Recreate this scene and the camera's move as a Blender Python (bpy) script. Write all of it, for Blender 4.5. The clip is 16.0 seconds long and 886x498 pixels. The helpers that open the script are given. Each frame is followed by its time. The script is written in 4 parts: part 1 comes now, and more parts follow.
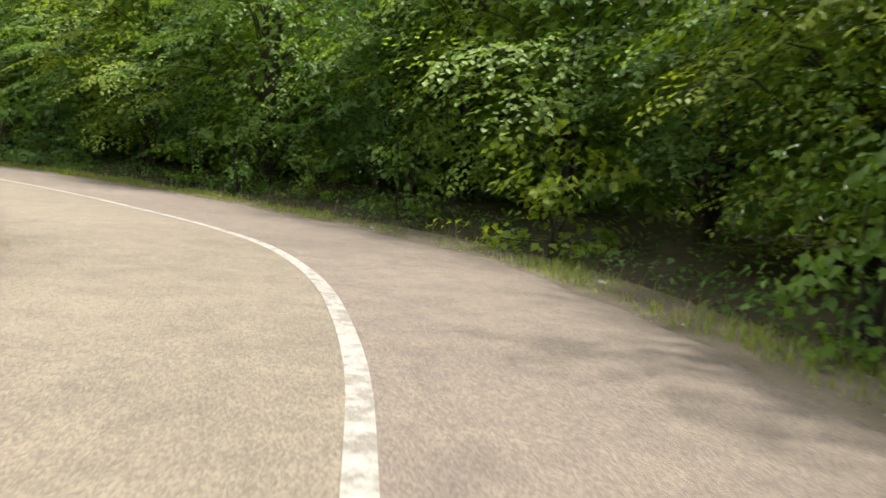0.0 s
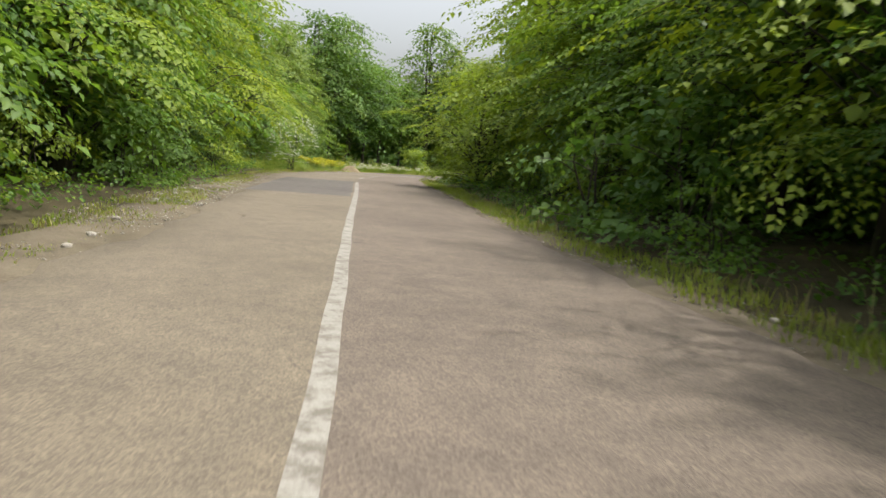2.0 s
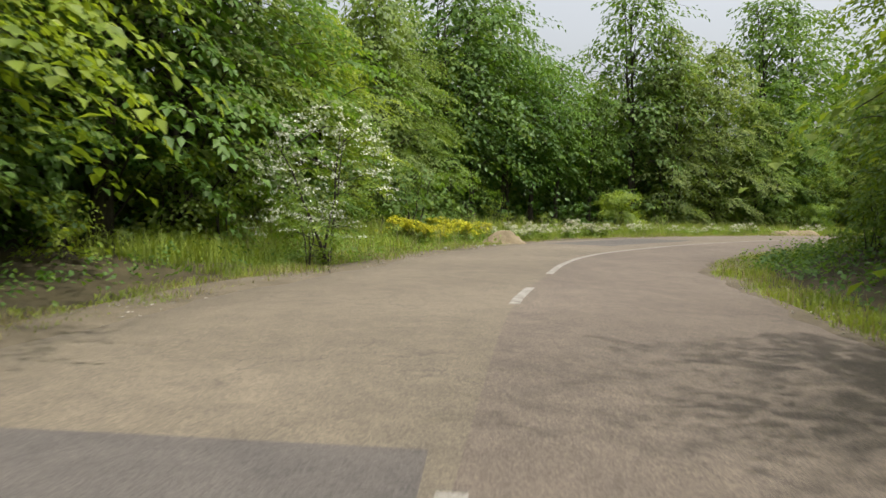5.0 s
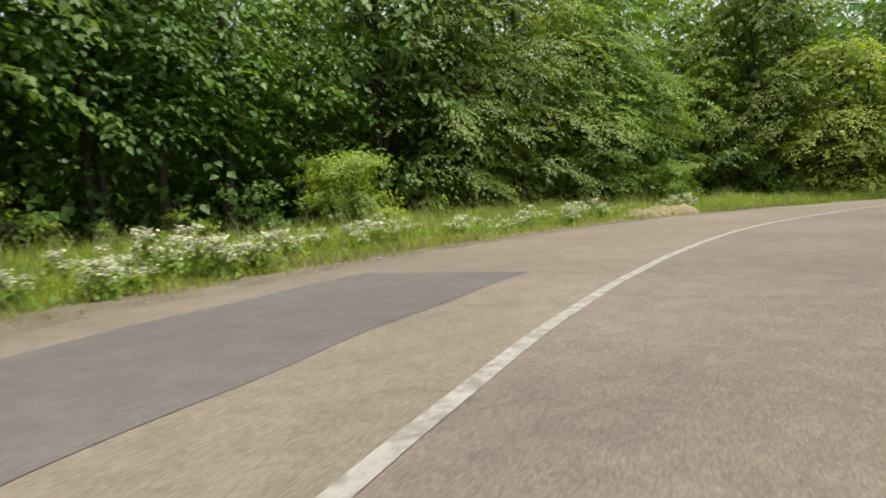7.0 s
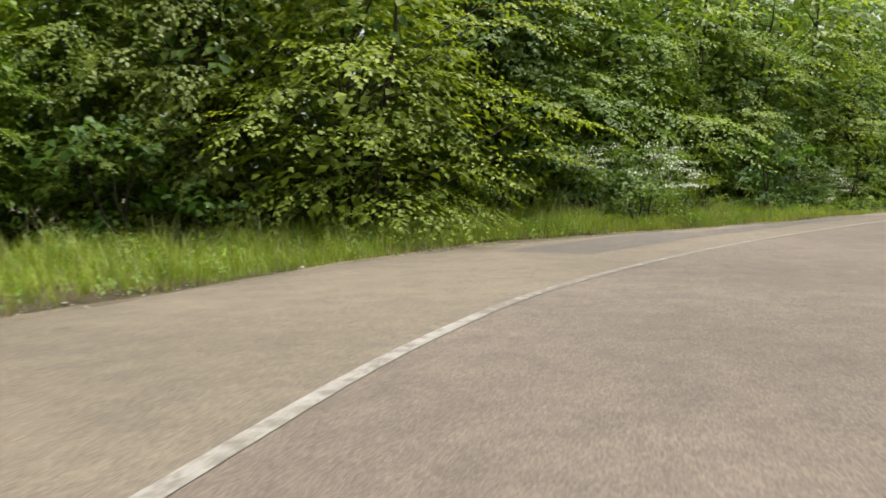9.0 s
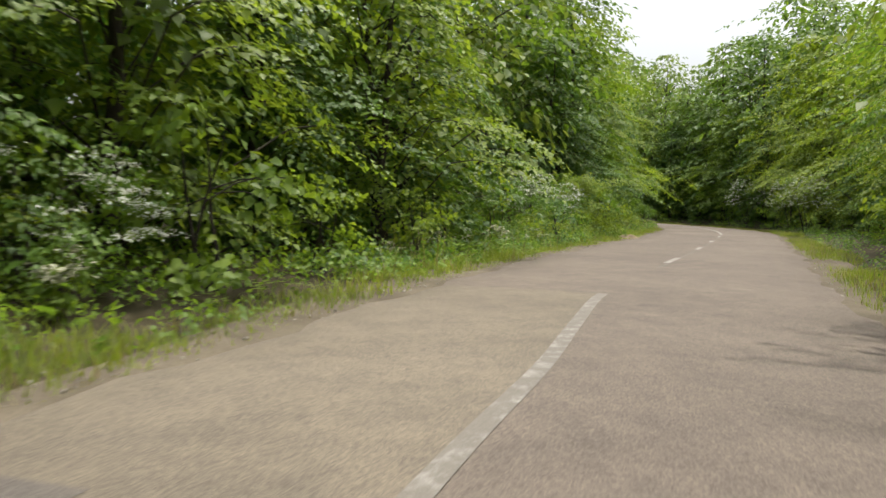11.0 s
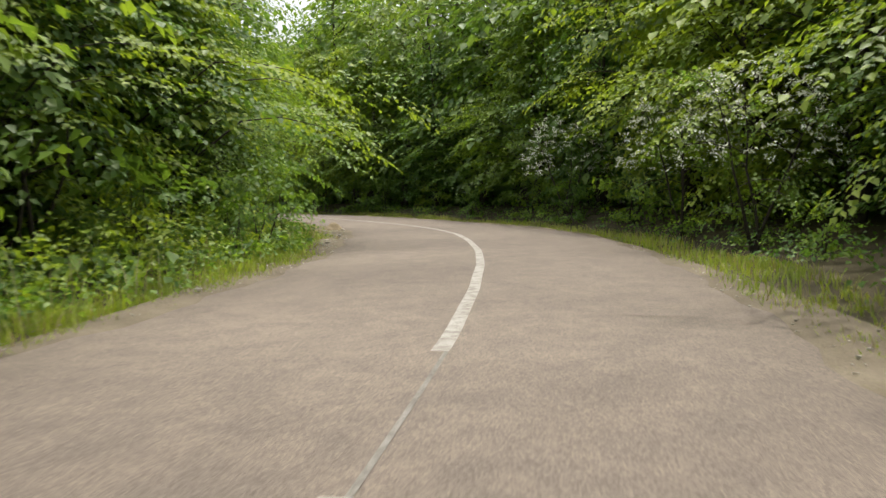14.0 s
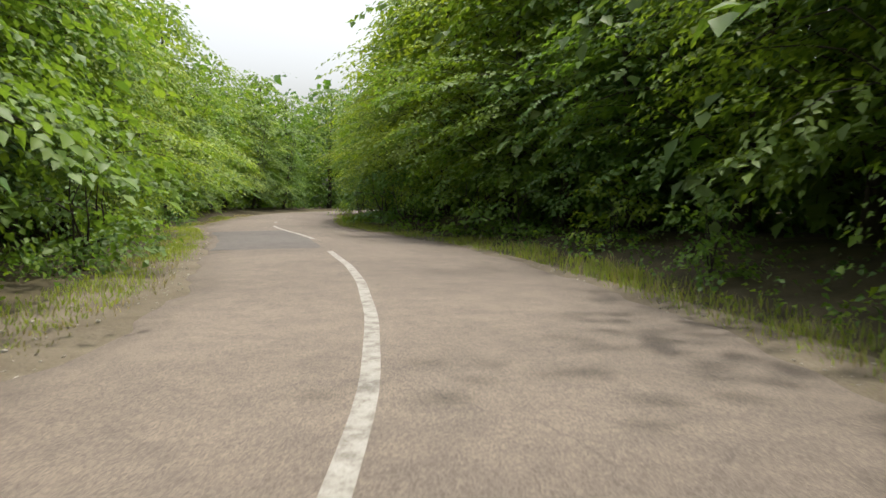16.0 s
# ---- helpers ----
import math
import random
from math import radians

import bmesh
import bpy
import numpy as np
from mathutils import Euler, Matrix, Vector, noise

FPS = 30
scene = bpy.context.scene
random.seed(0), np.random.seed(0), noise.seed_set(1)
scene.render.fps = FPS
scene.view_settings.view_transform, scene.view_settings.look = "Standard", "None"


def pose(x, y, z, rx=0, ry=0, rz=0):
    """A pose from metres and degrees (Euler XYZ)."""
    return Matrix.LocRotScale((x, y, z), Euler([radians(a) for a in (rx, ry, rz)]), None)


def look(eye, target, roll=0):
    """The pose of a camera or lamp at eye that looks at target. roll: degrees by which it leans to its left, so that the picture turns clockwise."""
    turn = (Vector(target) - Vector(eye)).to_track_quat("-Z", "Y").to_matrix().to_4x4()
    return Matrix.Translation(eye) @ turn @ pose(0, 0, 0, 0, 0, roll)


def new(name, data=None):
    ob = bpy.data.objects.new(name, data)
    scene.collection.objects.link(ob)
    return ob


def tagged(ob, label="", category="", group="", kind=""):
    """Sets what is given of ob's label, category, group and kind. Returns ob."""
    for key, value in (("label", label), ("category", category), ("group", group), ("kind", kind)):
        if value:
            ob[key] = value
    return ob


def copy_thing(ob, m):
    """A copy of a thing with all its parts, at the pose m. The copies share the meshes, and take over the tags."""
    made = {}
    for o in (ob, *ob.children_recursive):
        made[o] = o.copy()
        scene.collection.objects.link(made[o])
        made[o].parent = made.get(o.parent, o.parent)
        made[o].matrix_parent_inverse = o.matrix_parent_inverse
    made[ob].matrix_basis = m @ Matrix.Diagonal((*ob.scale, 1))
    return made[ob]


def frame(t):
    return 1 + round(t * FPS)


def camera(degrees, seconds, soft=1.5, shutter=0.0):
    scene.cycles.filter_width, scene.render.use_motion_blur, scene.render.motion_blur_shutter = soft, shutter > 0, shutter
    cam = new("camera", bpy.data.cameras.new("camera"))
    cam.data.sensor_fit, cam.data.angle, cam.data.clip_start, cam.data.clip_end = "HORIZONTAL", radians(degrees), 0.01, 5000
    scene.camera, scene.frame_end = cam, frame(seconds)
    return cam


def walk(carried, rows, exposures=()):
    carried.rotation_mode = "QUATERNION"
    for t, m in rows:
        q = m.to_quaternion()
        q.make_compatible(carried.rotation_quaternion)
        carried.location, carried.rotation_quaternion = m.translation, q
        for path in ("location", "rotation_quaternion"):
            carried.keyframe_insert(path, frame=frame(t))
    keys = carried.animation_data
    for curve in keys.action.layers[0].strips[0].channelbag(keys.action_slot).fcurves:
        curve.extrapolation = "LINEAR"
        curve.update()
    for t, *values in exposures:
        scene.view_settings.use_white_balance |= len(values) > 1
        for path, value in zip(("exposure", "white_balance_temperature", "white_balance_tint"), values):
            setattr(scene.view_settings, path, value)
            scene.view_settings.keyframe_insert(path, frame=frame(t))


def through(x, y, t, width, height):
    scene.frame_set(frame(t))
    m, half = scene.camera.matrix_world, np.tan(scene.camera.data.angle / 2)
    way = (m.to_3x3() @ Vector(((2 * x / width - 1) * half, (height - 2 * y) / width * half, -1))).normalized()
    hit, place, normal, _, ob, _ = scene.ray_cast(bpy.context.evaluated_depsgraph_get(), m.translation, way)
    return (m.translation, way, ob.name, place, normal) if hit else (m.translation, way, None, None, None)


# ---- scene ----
cam = camera(60.5, 16.0, soft=1.5, shutter=0.12)
PATH = [
    (0.0, pose(-0.38, 0.55, 1.10, 84.17, -5.28, -1.16)),
    (0.5, pose(-0.50, 4.67, 1.11, 83.92, -6.49, 13.09)),
    (1.0, pose(-2.05, 8.74, 1.11, 84.38, -6.89, 26.86)),
    (1.5, pose(-4.49, 12.34, 1.10, 84.13, -6.09, 35.24)),
    (2.0, pose(-7.36, 15.69, 1.10, 83.66, -4.94, 44.25)),
    (2.5, pose(-10.79, 18.98, 1.13, 84.51, -4.96, 52.25)),
    (3.0, pose(-14.18, 21.82, 1.10, 85.42, -4.13, 55.84)),
    (3.5, pose(-17.83, 24.84, 1.09, 86.15, -4.47, 57.52)),
    (3.7, pose(-19.28, 26.08, 1.13, 86.53, -3.97, 57.83)),
    (5.8, pose(-36.78, 40.74, 1.12, 86.89, 0.97, 54.92)),
    (6.0, pose(-38.28, 42.35, 1.09, 86.88, 1.26, 53.64)),
    (6.5, pose(-42.13, 47.59, 1.10, 86.51, 2.54, 48.12)),
    (7.0, pose(-45.08, 52.78, 1.09, 85.81, 2.69, 41.62)),
    (7.5, pose(-47.19, 58.14, 1.10, 85.49, 2.98, 34.05)),
    (8.0, pose(-48.74, 63.86, 1.10, 85.61, 2.83, 25.43)),
    (8.5, pose(-49.38, 69.75, 1.10, 85.71, 1.90, 18.61)),
    (9.0, pose(-49.44, 75.41, 1.10, 85.55, 1.50, 11.17)),
    (9.5, pose(-48.52, 80.97, 1.10, 86.23, 1.11, 2.40)),
    (10.0, pose(-46.92, 86.64, 1.11, 86.42, 0.92, -7.79)),
    (10.2, pose(-46.04, 88.71, 1.10, 86.30, 0.23, -11.54)),
    (12.3, pose(-30.98, 107.05, 1.12, 86.73, -1.67, -35.57)),
    (12.5, pose(-29.34, 108.67, 1.10, 86.34, -1.44, -36.20)),
    (13.0, pose(-25.42, 112.46, 1.09, 86.03, -1.26, -37.38)),
    (13.5, pose(-21.41, 116.06, 1.10, 85.83, -0.54, -37.73)),
    (14.0, pose(-17.30, 119.77, 1.10, 85.81, 0.71, -37.30)),
    (14.5, pose(-13.21, 123.82, 1.12, 85.79, 0.10, -37.36)),
    (15.0, pose(-9.61, 127.88, 1.12, 86.09, 0.11, -35.10)),
    (15.5, pose(-6.18, 132.38, 1.12, 86.07, -0.18, -27.98)),
    (16.0, pose(-3.93, 136.40, 1.14, 86.25, -0.13, -20.96)),
]
walk(cam, PATH, [(0.0, 1.4), (0.5, 1.24), (1.5, 0.95), (3.5, 0.58), (6.0, 0.62), (8.0, 0.82), (10.0, 0.73), (12.5, 0.68), (14.0, 0.86), (16.0, 0.86)])

# ---- light ----
SUN_AZ, SUN_EL = 54.0, 72.0          # degrees: azimuth from +y towards +x, height
world = bpy.data.worlds.new("world")
scene.world = world
world.use_nodes = True
wn = world.node_tree
wn.nodes.clear()
sky = wn.nodes.new("ShaderNodeTexSky")
sky.sky_type = "NISHITA"
sky.sun_disc = False
sky.sun_elevation, sky.sun_rotation = radians(SUN_EL), radians(SUN_AZ)
sky.air_density, sky.dust_density, sky.ozone_density = 1.3, 6.5, 2.0
bg = wn.nodes.new("ShaderNodeBackground")
bg.inputs["Strength"].default_value = 0.15
wout = wn.nodes.new("ShaderNodeOutputWorld")
haze = wn.nodes.new("ShaderNodeHueSaturation")
haze.inputs["Saturation"].default_value = 0.3
wn.links.new(sky.outputs[0], haze.inputs["Color"])
wn.links.new(haze.outputs[0], bg.inputs[0])
wn.links.new(bg.outputs[0], wout.inputs[0])
sun = new("sun", bpy.data.lights.new("sun", "SUN"))
sun.data.energy, sun.data.angle, sun.data.color = 2.5, radians(1.6), (1.0, 0.94, 0.84)
sa, se = radians(SUN_AZ), radians(SUN_EL)
sun.matrix_world = look((math.sin(sa) * math.cos(se) * 50, math.cos(sa) * math.cos(se) * 50, math.sin(se) * 50), (0, 0, 0))


# ---- materials ----
class Nodes:
    """Short way to write a node material."""

    def __init__(self, name):
        self.mat = bpy.data.materials.new(name)
        self.mat.use_nodes = True
        self.tree = self.mat.node_tree
        self.tree.nodes.clear()
        self.out = self.tree.nodes.new("ShaderNodeOutputMaterial")

    def add(self, kind, **settings):
        node = self.tree.nodes.new(kind)
        for key, value in settings.items():
            node.inputs[key].default_value = value
        return node

    def link(self, a, b):
        self.tree.links.new(a, b)

    def coords(self):
        return self.tree.nodes.new("ShaderNodeTexCoord").outputs["Object"]

    def noise(self, scale, detail=4.0, rough=0.55, vector=None):
        node = self.add("ShaderNodeTexNoise", Scale=scale, Detail=detail, Roughness=rough)
        self.link(vector if vector else self.coords(), node.inputs["Vector"])
        return node.outputs["Fac"]

    def ramp(self, fac, stops):
        node = self.tree.nodes.new("ShaderNodeValToRGB")
        ramp = node.color_ramp
        while len(ramp.elements) < len(stops):
            ramp.elements.new(0.5)
        for element, (place, colour) in zip(ramp.elements, stops):
            element.position = place
            element.color = (*colour, 1) if len(colour) == 3 else colour
        self.link(fac, node.inputs[0])
        return node.outputs[0]

    def mix(self, fac, a, b, blend="MIX"):
        node = self.tree.nodes.new("ShaderNodeMix")
        node.data_type, node.blend_type = "RGBA", blend
        for value, socket in ((fac, node.inputs[0]), (a, node.inputs[6]), (b, node.inputs[7])):
            if isinstance(value, (int, float)):
                socket.default_value = value
            elif isinstance(value, tuple):
                socket.default_value = (*value, 1)
            else:
                self.link(value, socket)
        return node.outputs[2]

    def bump(self, height, strength, distance):
        node = self.add("ShaderNodeBump", Strength=strength, Distance=distance)
        self.link(height, node.inputs["Height"])
        return node.outputs[0]

    def surface(self, colour, roughness, normal=None, specular=0.3):
        node = self.add("ShaderNodeBsdfPrincipled", Roughness=roughness)
        node.inputs["Specular IOR Level"].default_value = specular
        if isinstance(colour, tuple):
            node.inputs["Base Color"].default_value = (*colour, 1)
        else:
            self.link(colour, node.inputs["Base Color"])
        if normal:
            self.link(normal, node.inputs["Normal"])
        return node

    def done(self, shader):
        self.link(shader.outputs[0], self.out.inputs[0])
        return self.mat


def asphalt(name, low, high, patchy, speck):
    n = Nodes(name)
    wide = n.ramp(n.noise(0.22, 5, 0.6), [(0.35, low), (0.68, high)])
    stone = n.add("ShaderNodeTexVoronoi", Scale=95.0)
    n.link(n.coords(), stone.inputs["Vector"])
    grain = n.ramp(stone.outputs["Color"], [(0.25, (speck, speck, speck)), (0.85, (1.35, 1.33, 1.28))])
    colour = n.mix(0.8, wide, grain, "MULTIPLY")
    mottle = n.ramp(n.noise(2.6, 6, 0.7), [(0.38, (patchy, patchy, patchy)), (0.62, (1.08, 1.07, 1.05))])
    colour = n.mix(1.0, colour, mottle, "MULTIPLY")
    crack = n.add("ShaderNodeTexVoronoi", Scale=0.55)
    crack.feature = "DISTANCE_TO_EDGE"
    warp = n.add("ShaderNodeTexNoise", Scale=1.7, Detail=5.0)
    n.link(n.coords(), warp.inputs["Vector"])
    moved = n.add("ShaderNodeVectorMath")
    moved.operation = "MULTIPLY_ADD"
    moved.inputs[1].default_value = (0.9, 0.9, 0.9)
    n.link(warp.outputs["Color"], moved.inputs[0])
    n.link(n.coords(), moved.inputs[2])
    n.link(moved.outputs[0], crack.inputs["Vector"])
    line = n.ramp(crack.outputs["Distance"], [(0.0, (1, 1, 1)), (0.007, (0, 0, 0))])
    where = n.ramp(n.noise(0.3, 2), [(0.52, (0, 0, 0)), (0.6, (0.55, 0.55, 0.55))])
    cracks = n.mix(1.0, line, where, "MULTIPLY")
    colour = n.mix(cracks, colour, (0.05, 0.045, 0.04))
    return n.done(n.surface(colour, 0.85, n.bump(stone.outputs["Distance"], 0.35, 0.006), 0.25))


def earth(name, low, high, scale=1.2, litter=(0.2, 0.15, 0.09)):
    n = Nodes(name)
    colour = n.ramp(n.noise(scale, 6, 0.65), [(0.3, low), (0.7, high)])
    bits = n.add("ShaderNodeTexVoronoi", Scale=26.0)
    n.link(n.coords(), bits.inputs["Vector"])
    speck = n.ramp(bits.outputs["Distance"], [(0.12, (1, 1, 1)), (0.3, (0, 0, 0))])
    some = n.ramp(n.noise(3.0, 4), [(0.45, (0, 0, 0)), (0.6, (0.7, 0.7, 0.7))])
    colour = n.mix(n.mix(1.0, speck, some, "MULTIPLY"), colour, litter)
    grain = n.ramp(n.noise(60.0, 3), [(0.3, (0.7, 0.7, 0.7)), (0.7, (1.2, 1.2, 1.2))])
    colour = n.mix(1.0, colour, grain, "MULTIPLY")
    return n.done(n.surface(colour, 0.95, n.bump(n.noise(18.0, 6), 0.6, 0.03), 0.15))


def leafy(name, dark, mid, light, through=0.42, gloss=0.5):
    """Leaf blades: each one its own shade of the tree's green, with light coming through."""
    n = Nodes(name)
    geo = n.tree.nodes.new("ShaderNodeNewGeometry")
    info = n.tree.nodes.new("ShaderNodeObjectInfo")
    dark, light = (tuple(0.55 * a + 0.45 * b for a, b in zip(end, mid)) for end in (dark, light))
    each = n.ramp(geo.outputs["Random Per Island"], [(0.0, dark), (0.5, mid), (1.0, light)])
    whole = n.ramp(info.outputs["Random"], [(0.0, (0.8, 0.92, 0.9)), (0.5, (1.0, 1.0, 1.0)), (1.0, (1.15, 1.08, 0.92))])
    colour = n.mix(1.0, each, whole, "MULTIPLY")
    drift = n.ramp(n.noise(1.1, 3), [(0.33, (0.72, 0.8, 0.85)), (0.67, (1.26, 1.2, 1.05))])
    colour = n.mix(1.0, n.mix(1.0, colour, drift, "MULTIPLY"), (1.0, 0.98, 1.1), "MULTIPLY")
    face = n.surface(colour, gloss, None, 0.28)
    lit = n.add("ShaderNodeBsdfTranslucent")
    n.link(n.mix(1.0, colour, (1.25, 1.2, 0.55), "MULTIPLY"), lit.inputs[0])
    both = n.add("ShaderNodeMixShader", Fac=through)
    n.link(face.outputs[0], both.inputs[1])
    n.link(lit.outputs[0], both.inputs[2])
    return n.done(both)


def bark(name, low, high):
    n = Nodes(name)
    stretch = n.add("ShaderNodeMapping", Scale=(9.0, 9.0, 1.6))
    n.link(n.coords(), stretch.inputs["Vector"])
    rough = n.noise(2.2, 7, 0.7, stretch.outputs[0])
    colour = n.ramp(rough, [(0.3, low), (0.7, high)])
    moss = n.ramp(n.noise(1.4, 4), [(0.55, (0, 0, 0)), (0.7, (0.6, 0.6, 0.6))])
    colour = n.mix(moss, colour, (0.09, 0.1, 0.05))
    return n.done(n.surface(colour, 0.9, n.bump(rough, 0.8, 0.03), 0.15))


def paint(name, wear):
    n = Nodes(name)
    worn = n.ramp(n.noise(7.0, 8, 0.75), [(0.38 + wear, (0.15, 0.134, 0.112)), (0.48 + wear, (0.25, 0.238, 0.21)), (0.8, (0.37, 0.353, 0.32))])
    stone = n.add("ShaderNodeTexVoronoi", Scale=95.0)
    n.link(n.coords(), stone.inputs["Vector"])
    colour = n.mix(0.5, worn, n.ramp(stone.outputs["Color"], [(0.1, (0.6, 0.6, 0.6)), (0.6, (1.05, 1.05, 1.05))]), "MULTIPLY")
    return n.done(n.surface(colour, 0.7, n.bump(stone.outputs["Distance"], 0.3, 0.005), 0.3))


def petals(name, low, high):
    n = Nodes(name)
    geo = n.tree.nodes.new("ShaderNodeNewGeometry")
    colour = n.ramp(geo.outputs["Random Per Island"], [(0.0, low), (1.0, high)])
    face = n.surface(colour, 0.7, None, 0.2)
    lit = n.add("ShaderNodeBsdfTranslucent")
    n.link(colour, lit.inputs[0])
    both = n.add("ShaderNodeMixShader", Fac=0.3)
    n.link(face.outputs[0], both.inputs[1])
    n.link(lit.outputs[0], both.inputs[2])
    return n.done(both)


FADED = earth("faded_paint", (0.12, 0.11, 0.095), (0.21, 0.2, 0.18), 5.0, (0.17, 0.155, 0.135))
ASPHALT = asphalt("old_asphalt", (0.123, 0.102, 0.085), (0.168, 0.14, 0.116), 0.86, 0.6)
PALE_ASPHALT = asphalt("pale_asphalt", (0.135, 0.115, 0.089), (0.185, 0.158, 0.122), 0.88, 0.62)
TAR = asphalt("newer_asphalt", (0.087, 0.079, 0.074), (0.112, 0.102, 0.096), 0.88, 0.7)
OLD_TAR = asphalt("greyed_asphalt", (0.1, 0.089, 0.079), (0.13, 0.116, 0.104), 0.88, 0.66)
PAINT = paint("worn_road_paint", 0.03)
THIN_PAINT = paint("thin_road_paint", 0.12)
SOIL = earth("forest_soil", (0.036, 0.032, 0.018), (0.09, 0.074, 0.042), 1.2, (0.13, 0.1, 0.06))
SHOULDER = earth("dusty_shoulder", (0.08, 0.066, 0.045), (0.17, 0.143, 0.105), 0.9, (0.12, 0.13, 0.04))
HEAP = earth("sandy_heap", (0.15, 0.118, 0.074), (0.29, 0.235, 0.152), 1.6, (0.17, 0.135, 0.085))
STONE = earth("pale_stone", (0.3, 0.28, 0.24), (0.5, 0.47, 0.41), 4.0, (0.2, 0.19, 0.16))
BARK = bark("grey_brown_bark", (0.028, 0.024, 0.019), (0.085, 0.073, 0.058))
TWIG = bark("young_bark", (0.07, 0.06, 0.04), (0.16, 0.13, 0.09))
LEAF = {
    "broad": leafy("broad_leaf", (0.093, 0.167, 0.024), (0.135, 0.228, 0.033), (0.198, 0.303, 0.045), 0.46),
    "bright": leafy("bright_leaf", (0.135, 0.208, 0.025), (0.187, 0.278, 0.033), (0.255, 0.348, 0.046), 0.48),
    "deep": leafy("deep_leaf", (0.062, 0.13, 0.026), (0.098, 0.183, 0.034), (0.148, 0.247, 0.045), 0.44),
    "pale": leafy("pale_leaf", (0.118, 0.172, 0.04), (0.16, 0.228, 0.05), (0.22, 0.293, 0.07), 0.44),
    "yellow": leafy("yellow_leaf", (0.14, 0.21, 0.025), (0.193, 0.28, 0.033), (0.258, 0.35, 0.046), 0.48),
}
GRASS = leafy("grass_blade", (0.14, 0.205, 0.028), (0.21, 0.295, 0.043), (0.31, 0.37, 0.082), 0.38, 0.6)
DRY = leafy("dry_grass_blade", (0.17, 0.15, 0.06), (0.28, 0.25, 0.11), (0.38, 0.33, 0.17), 0.25, 0.6)
WHITE = petals("white_petals", (0.38, 0.39, 0.25), (0.6, 0.6, 0.44))
BLOOM = petals("blossom_petals", (0.5, 0.53, 0.4), (0.74, 0.77, 0.64))
YELLOW = petals("yellow_petals", (0.4, 0.4, 0.02), (0.58, 0.57, 0.04))

# ---- plan of the road: the painted line, and the tarmac's reach to each side of it ----
LINE = [(0.80, -45.00), (0.60, -30.00), (0.30, -15.00), (-0.10, -4.00), (-0.50, 3.00), (-0.99, 6.30), (-1.98, 9.21), (-3.36, 11.25), (-5.07, 13.14), (-7.47, 15.57), (-11.11, 18.66), (-17.14, 23.64), (-24.94, 30.16), (-32.61, 36.48), (-37.19, 40.41), (-40.46, 43.84), (-42.19, 45.71), (-44.20, 48.40), (-45.84, 51.47), (-47.95, 56.49), (-49.37, 60.89), (-50.46, 65.47), (-51.16, 70.23), (-51.17, 74.99), (-50.77, 79.95), (-49.72, 83.89), (-47.24, 88.91), (-44.23, 93.58), (-41.32, 97.43), (-38.24, 100.85), (-35.37, 104.18), (-30.57, 108.57), (-25.90, 112.80), (-20.42, 117.92), (-16.36, 121.76), (-12.86, 125.26), (-9.06, 129.57), (-6.52, 133.01), (-4.57, 136.18), (-2.68, 140.90), (-1.19, 146.97), (-0.43, 152.28), (0.28, 157.98), (0.75, 168.00), (3.00, 179.00), (8.00, 196.00), (19.00, 210.00), (36.00, 220.00), (58.00, 224.00)]
REACH_L = [(-45, 2.90), (0, 2.82), (6, 2.81), (10, 2.68), (14, 2.56), (18, 2.36), (22, 2.38), (26, 2.69), (30, 3.03), (36, 3.58), (41, 3.64), (45, 3.38), (50, 3.76), (54, 4.44), (58, 4.85), (64, 4.70), (70, 4.52), (76, 4.63), (82, 4.01), (88, 4.33), (92, 3.09), (96, 2.19), (100, 2.19), (104, 2.23), (110, 2.74), (114, 2.82), (118, 2.68), (122, 3.03), (126, 2.90), (130, 2.68), (134, 2.90), (138, 2.36), (142, 2.18), (146, 2.16), (150, 2.48), (156, 2.69), (164, 2.57), (270, 2.80)]
REACH_R = [(-45, 3), (0, 2.89), (6, 2.64), (10, 2.82), (14, 3.02), (18, 3.33), (22, 3.02), (26, 2.96), (30, 3.11), (36, 3.33), (41, 3.17), (45, 2.72), (50, 2.95), (54, 3.21), (58, 3.25), (64, 3.4), (70, 3.4), (76, 3.4), (82, 3.36), (88, 3.24), (92, 3.16), (96, 3.08), (100, 2.99), (104, 2.87), (110, 2.73), (114, 2.61), (118, 2.49), (122, 2.47), (126, 2.66), (130, 3), (134, 3.19), (138, 3.06), (142, 2.95), (146, 3.06), (150, 3.22), (156, 3.01), (164, 2.61), (270, 2.8)]


def smooth(points, step):
    """Points every step metres along a curve through the given ones."""
    p = np.array(points, float)
    p = np.vstack([2 * p[0] - p[1], p, 2 * p[-1] - p[-2]])
    fine = []
    for a, b, c, d in zip(p[:-3], p[1:-2], p[2:-1], p[3:]):
        for u in np.linspace(0, 1, 40, endpoint=False):
            fine.append(0.5 * (2 * b + (c - a) * u + (2 * a - 5 * b + 4 * c - d) * u * u + (3 * b - a - 3 * c + d) * u**3))
    fine = np.array(fine)
    far = np.concatenate([[0], np.cumsum(np.hypot(*np.diff(fine, axis=0).T))])
    at = np.arange(0, far[-1], step)
    return np.stack([np.interp(at, far, fine[:, 0]), np.interp(at, far, fine[:, 1])], 1)


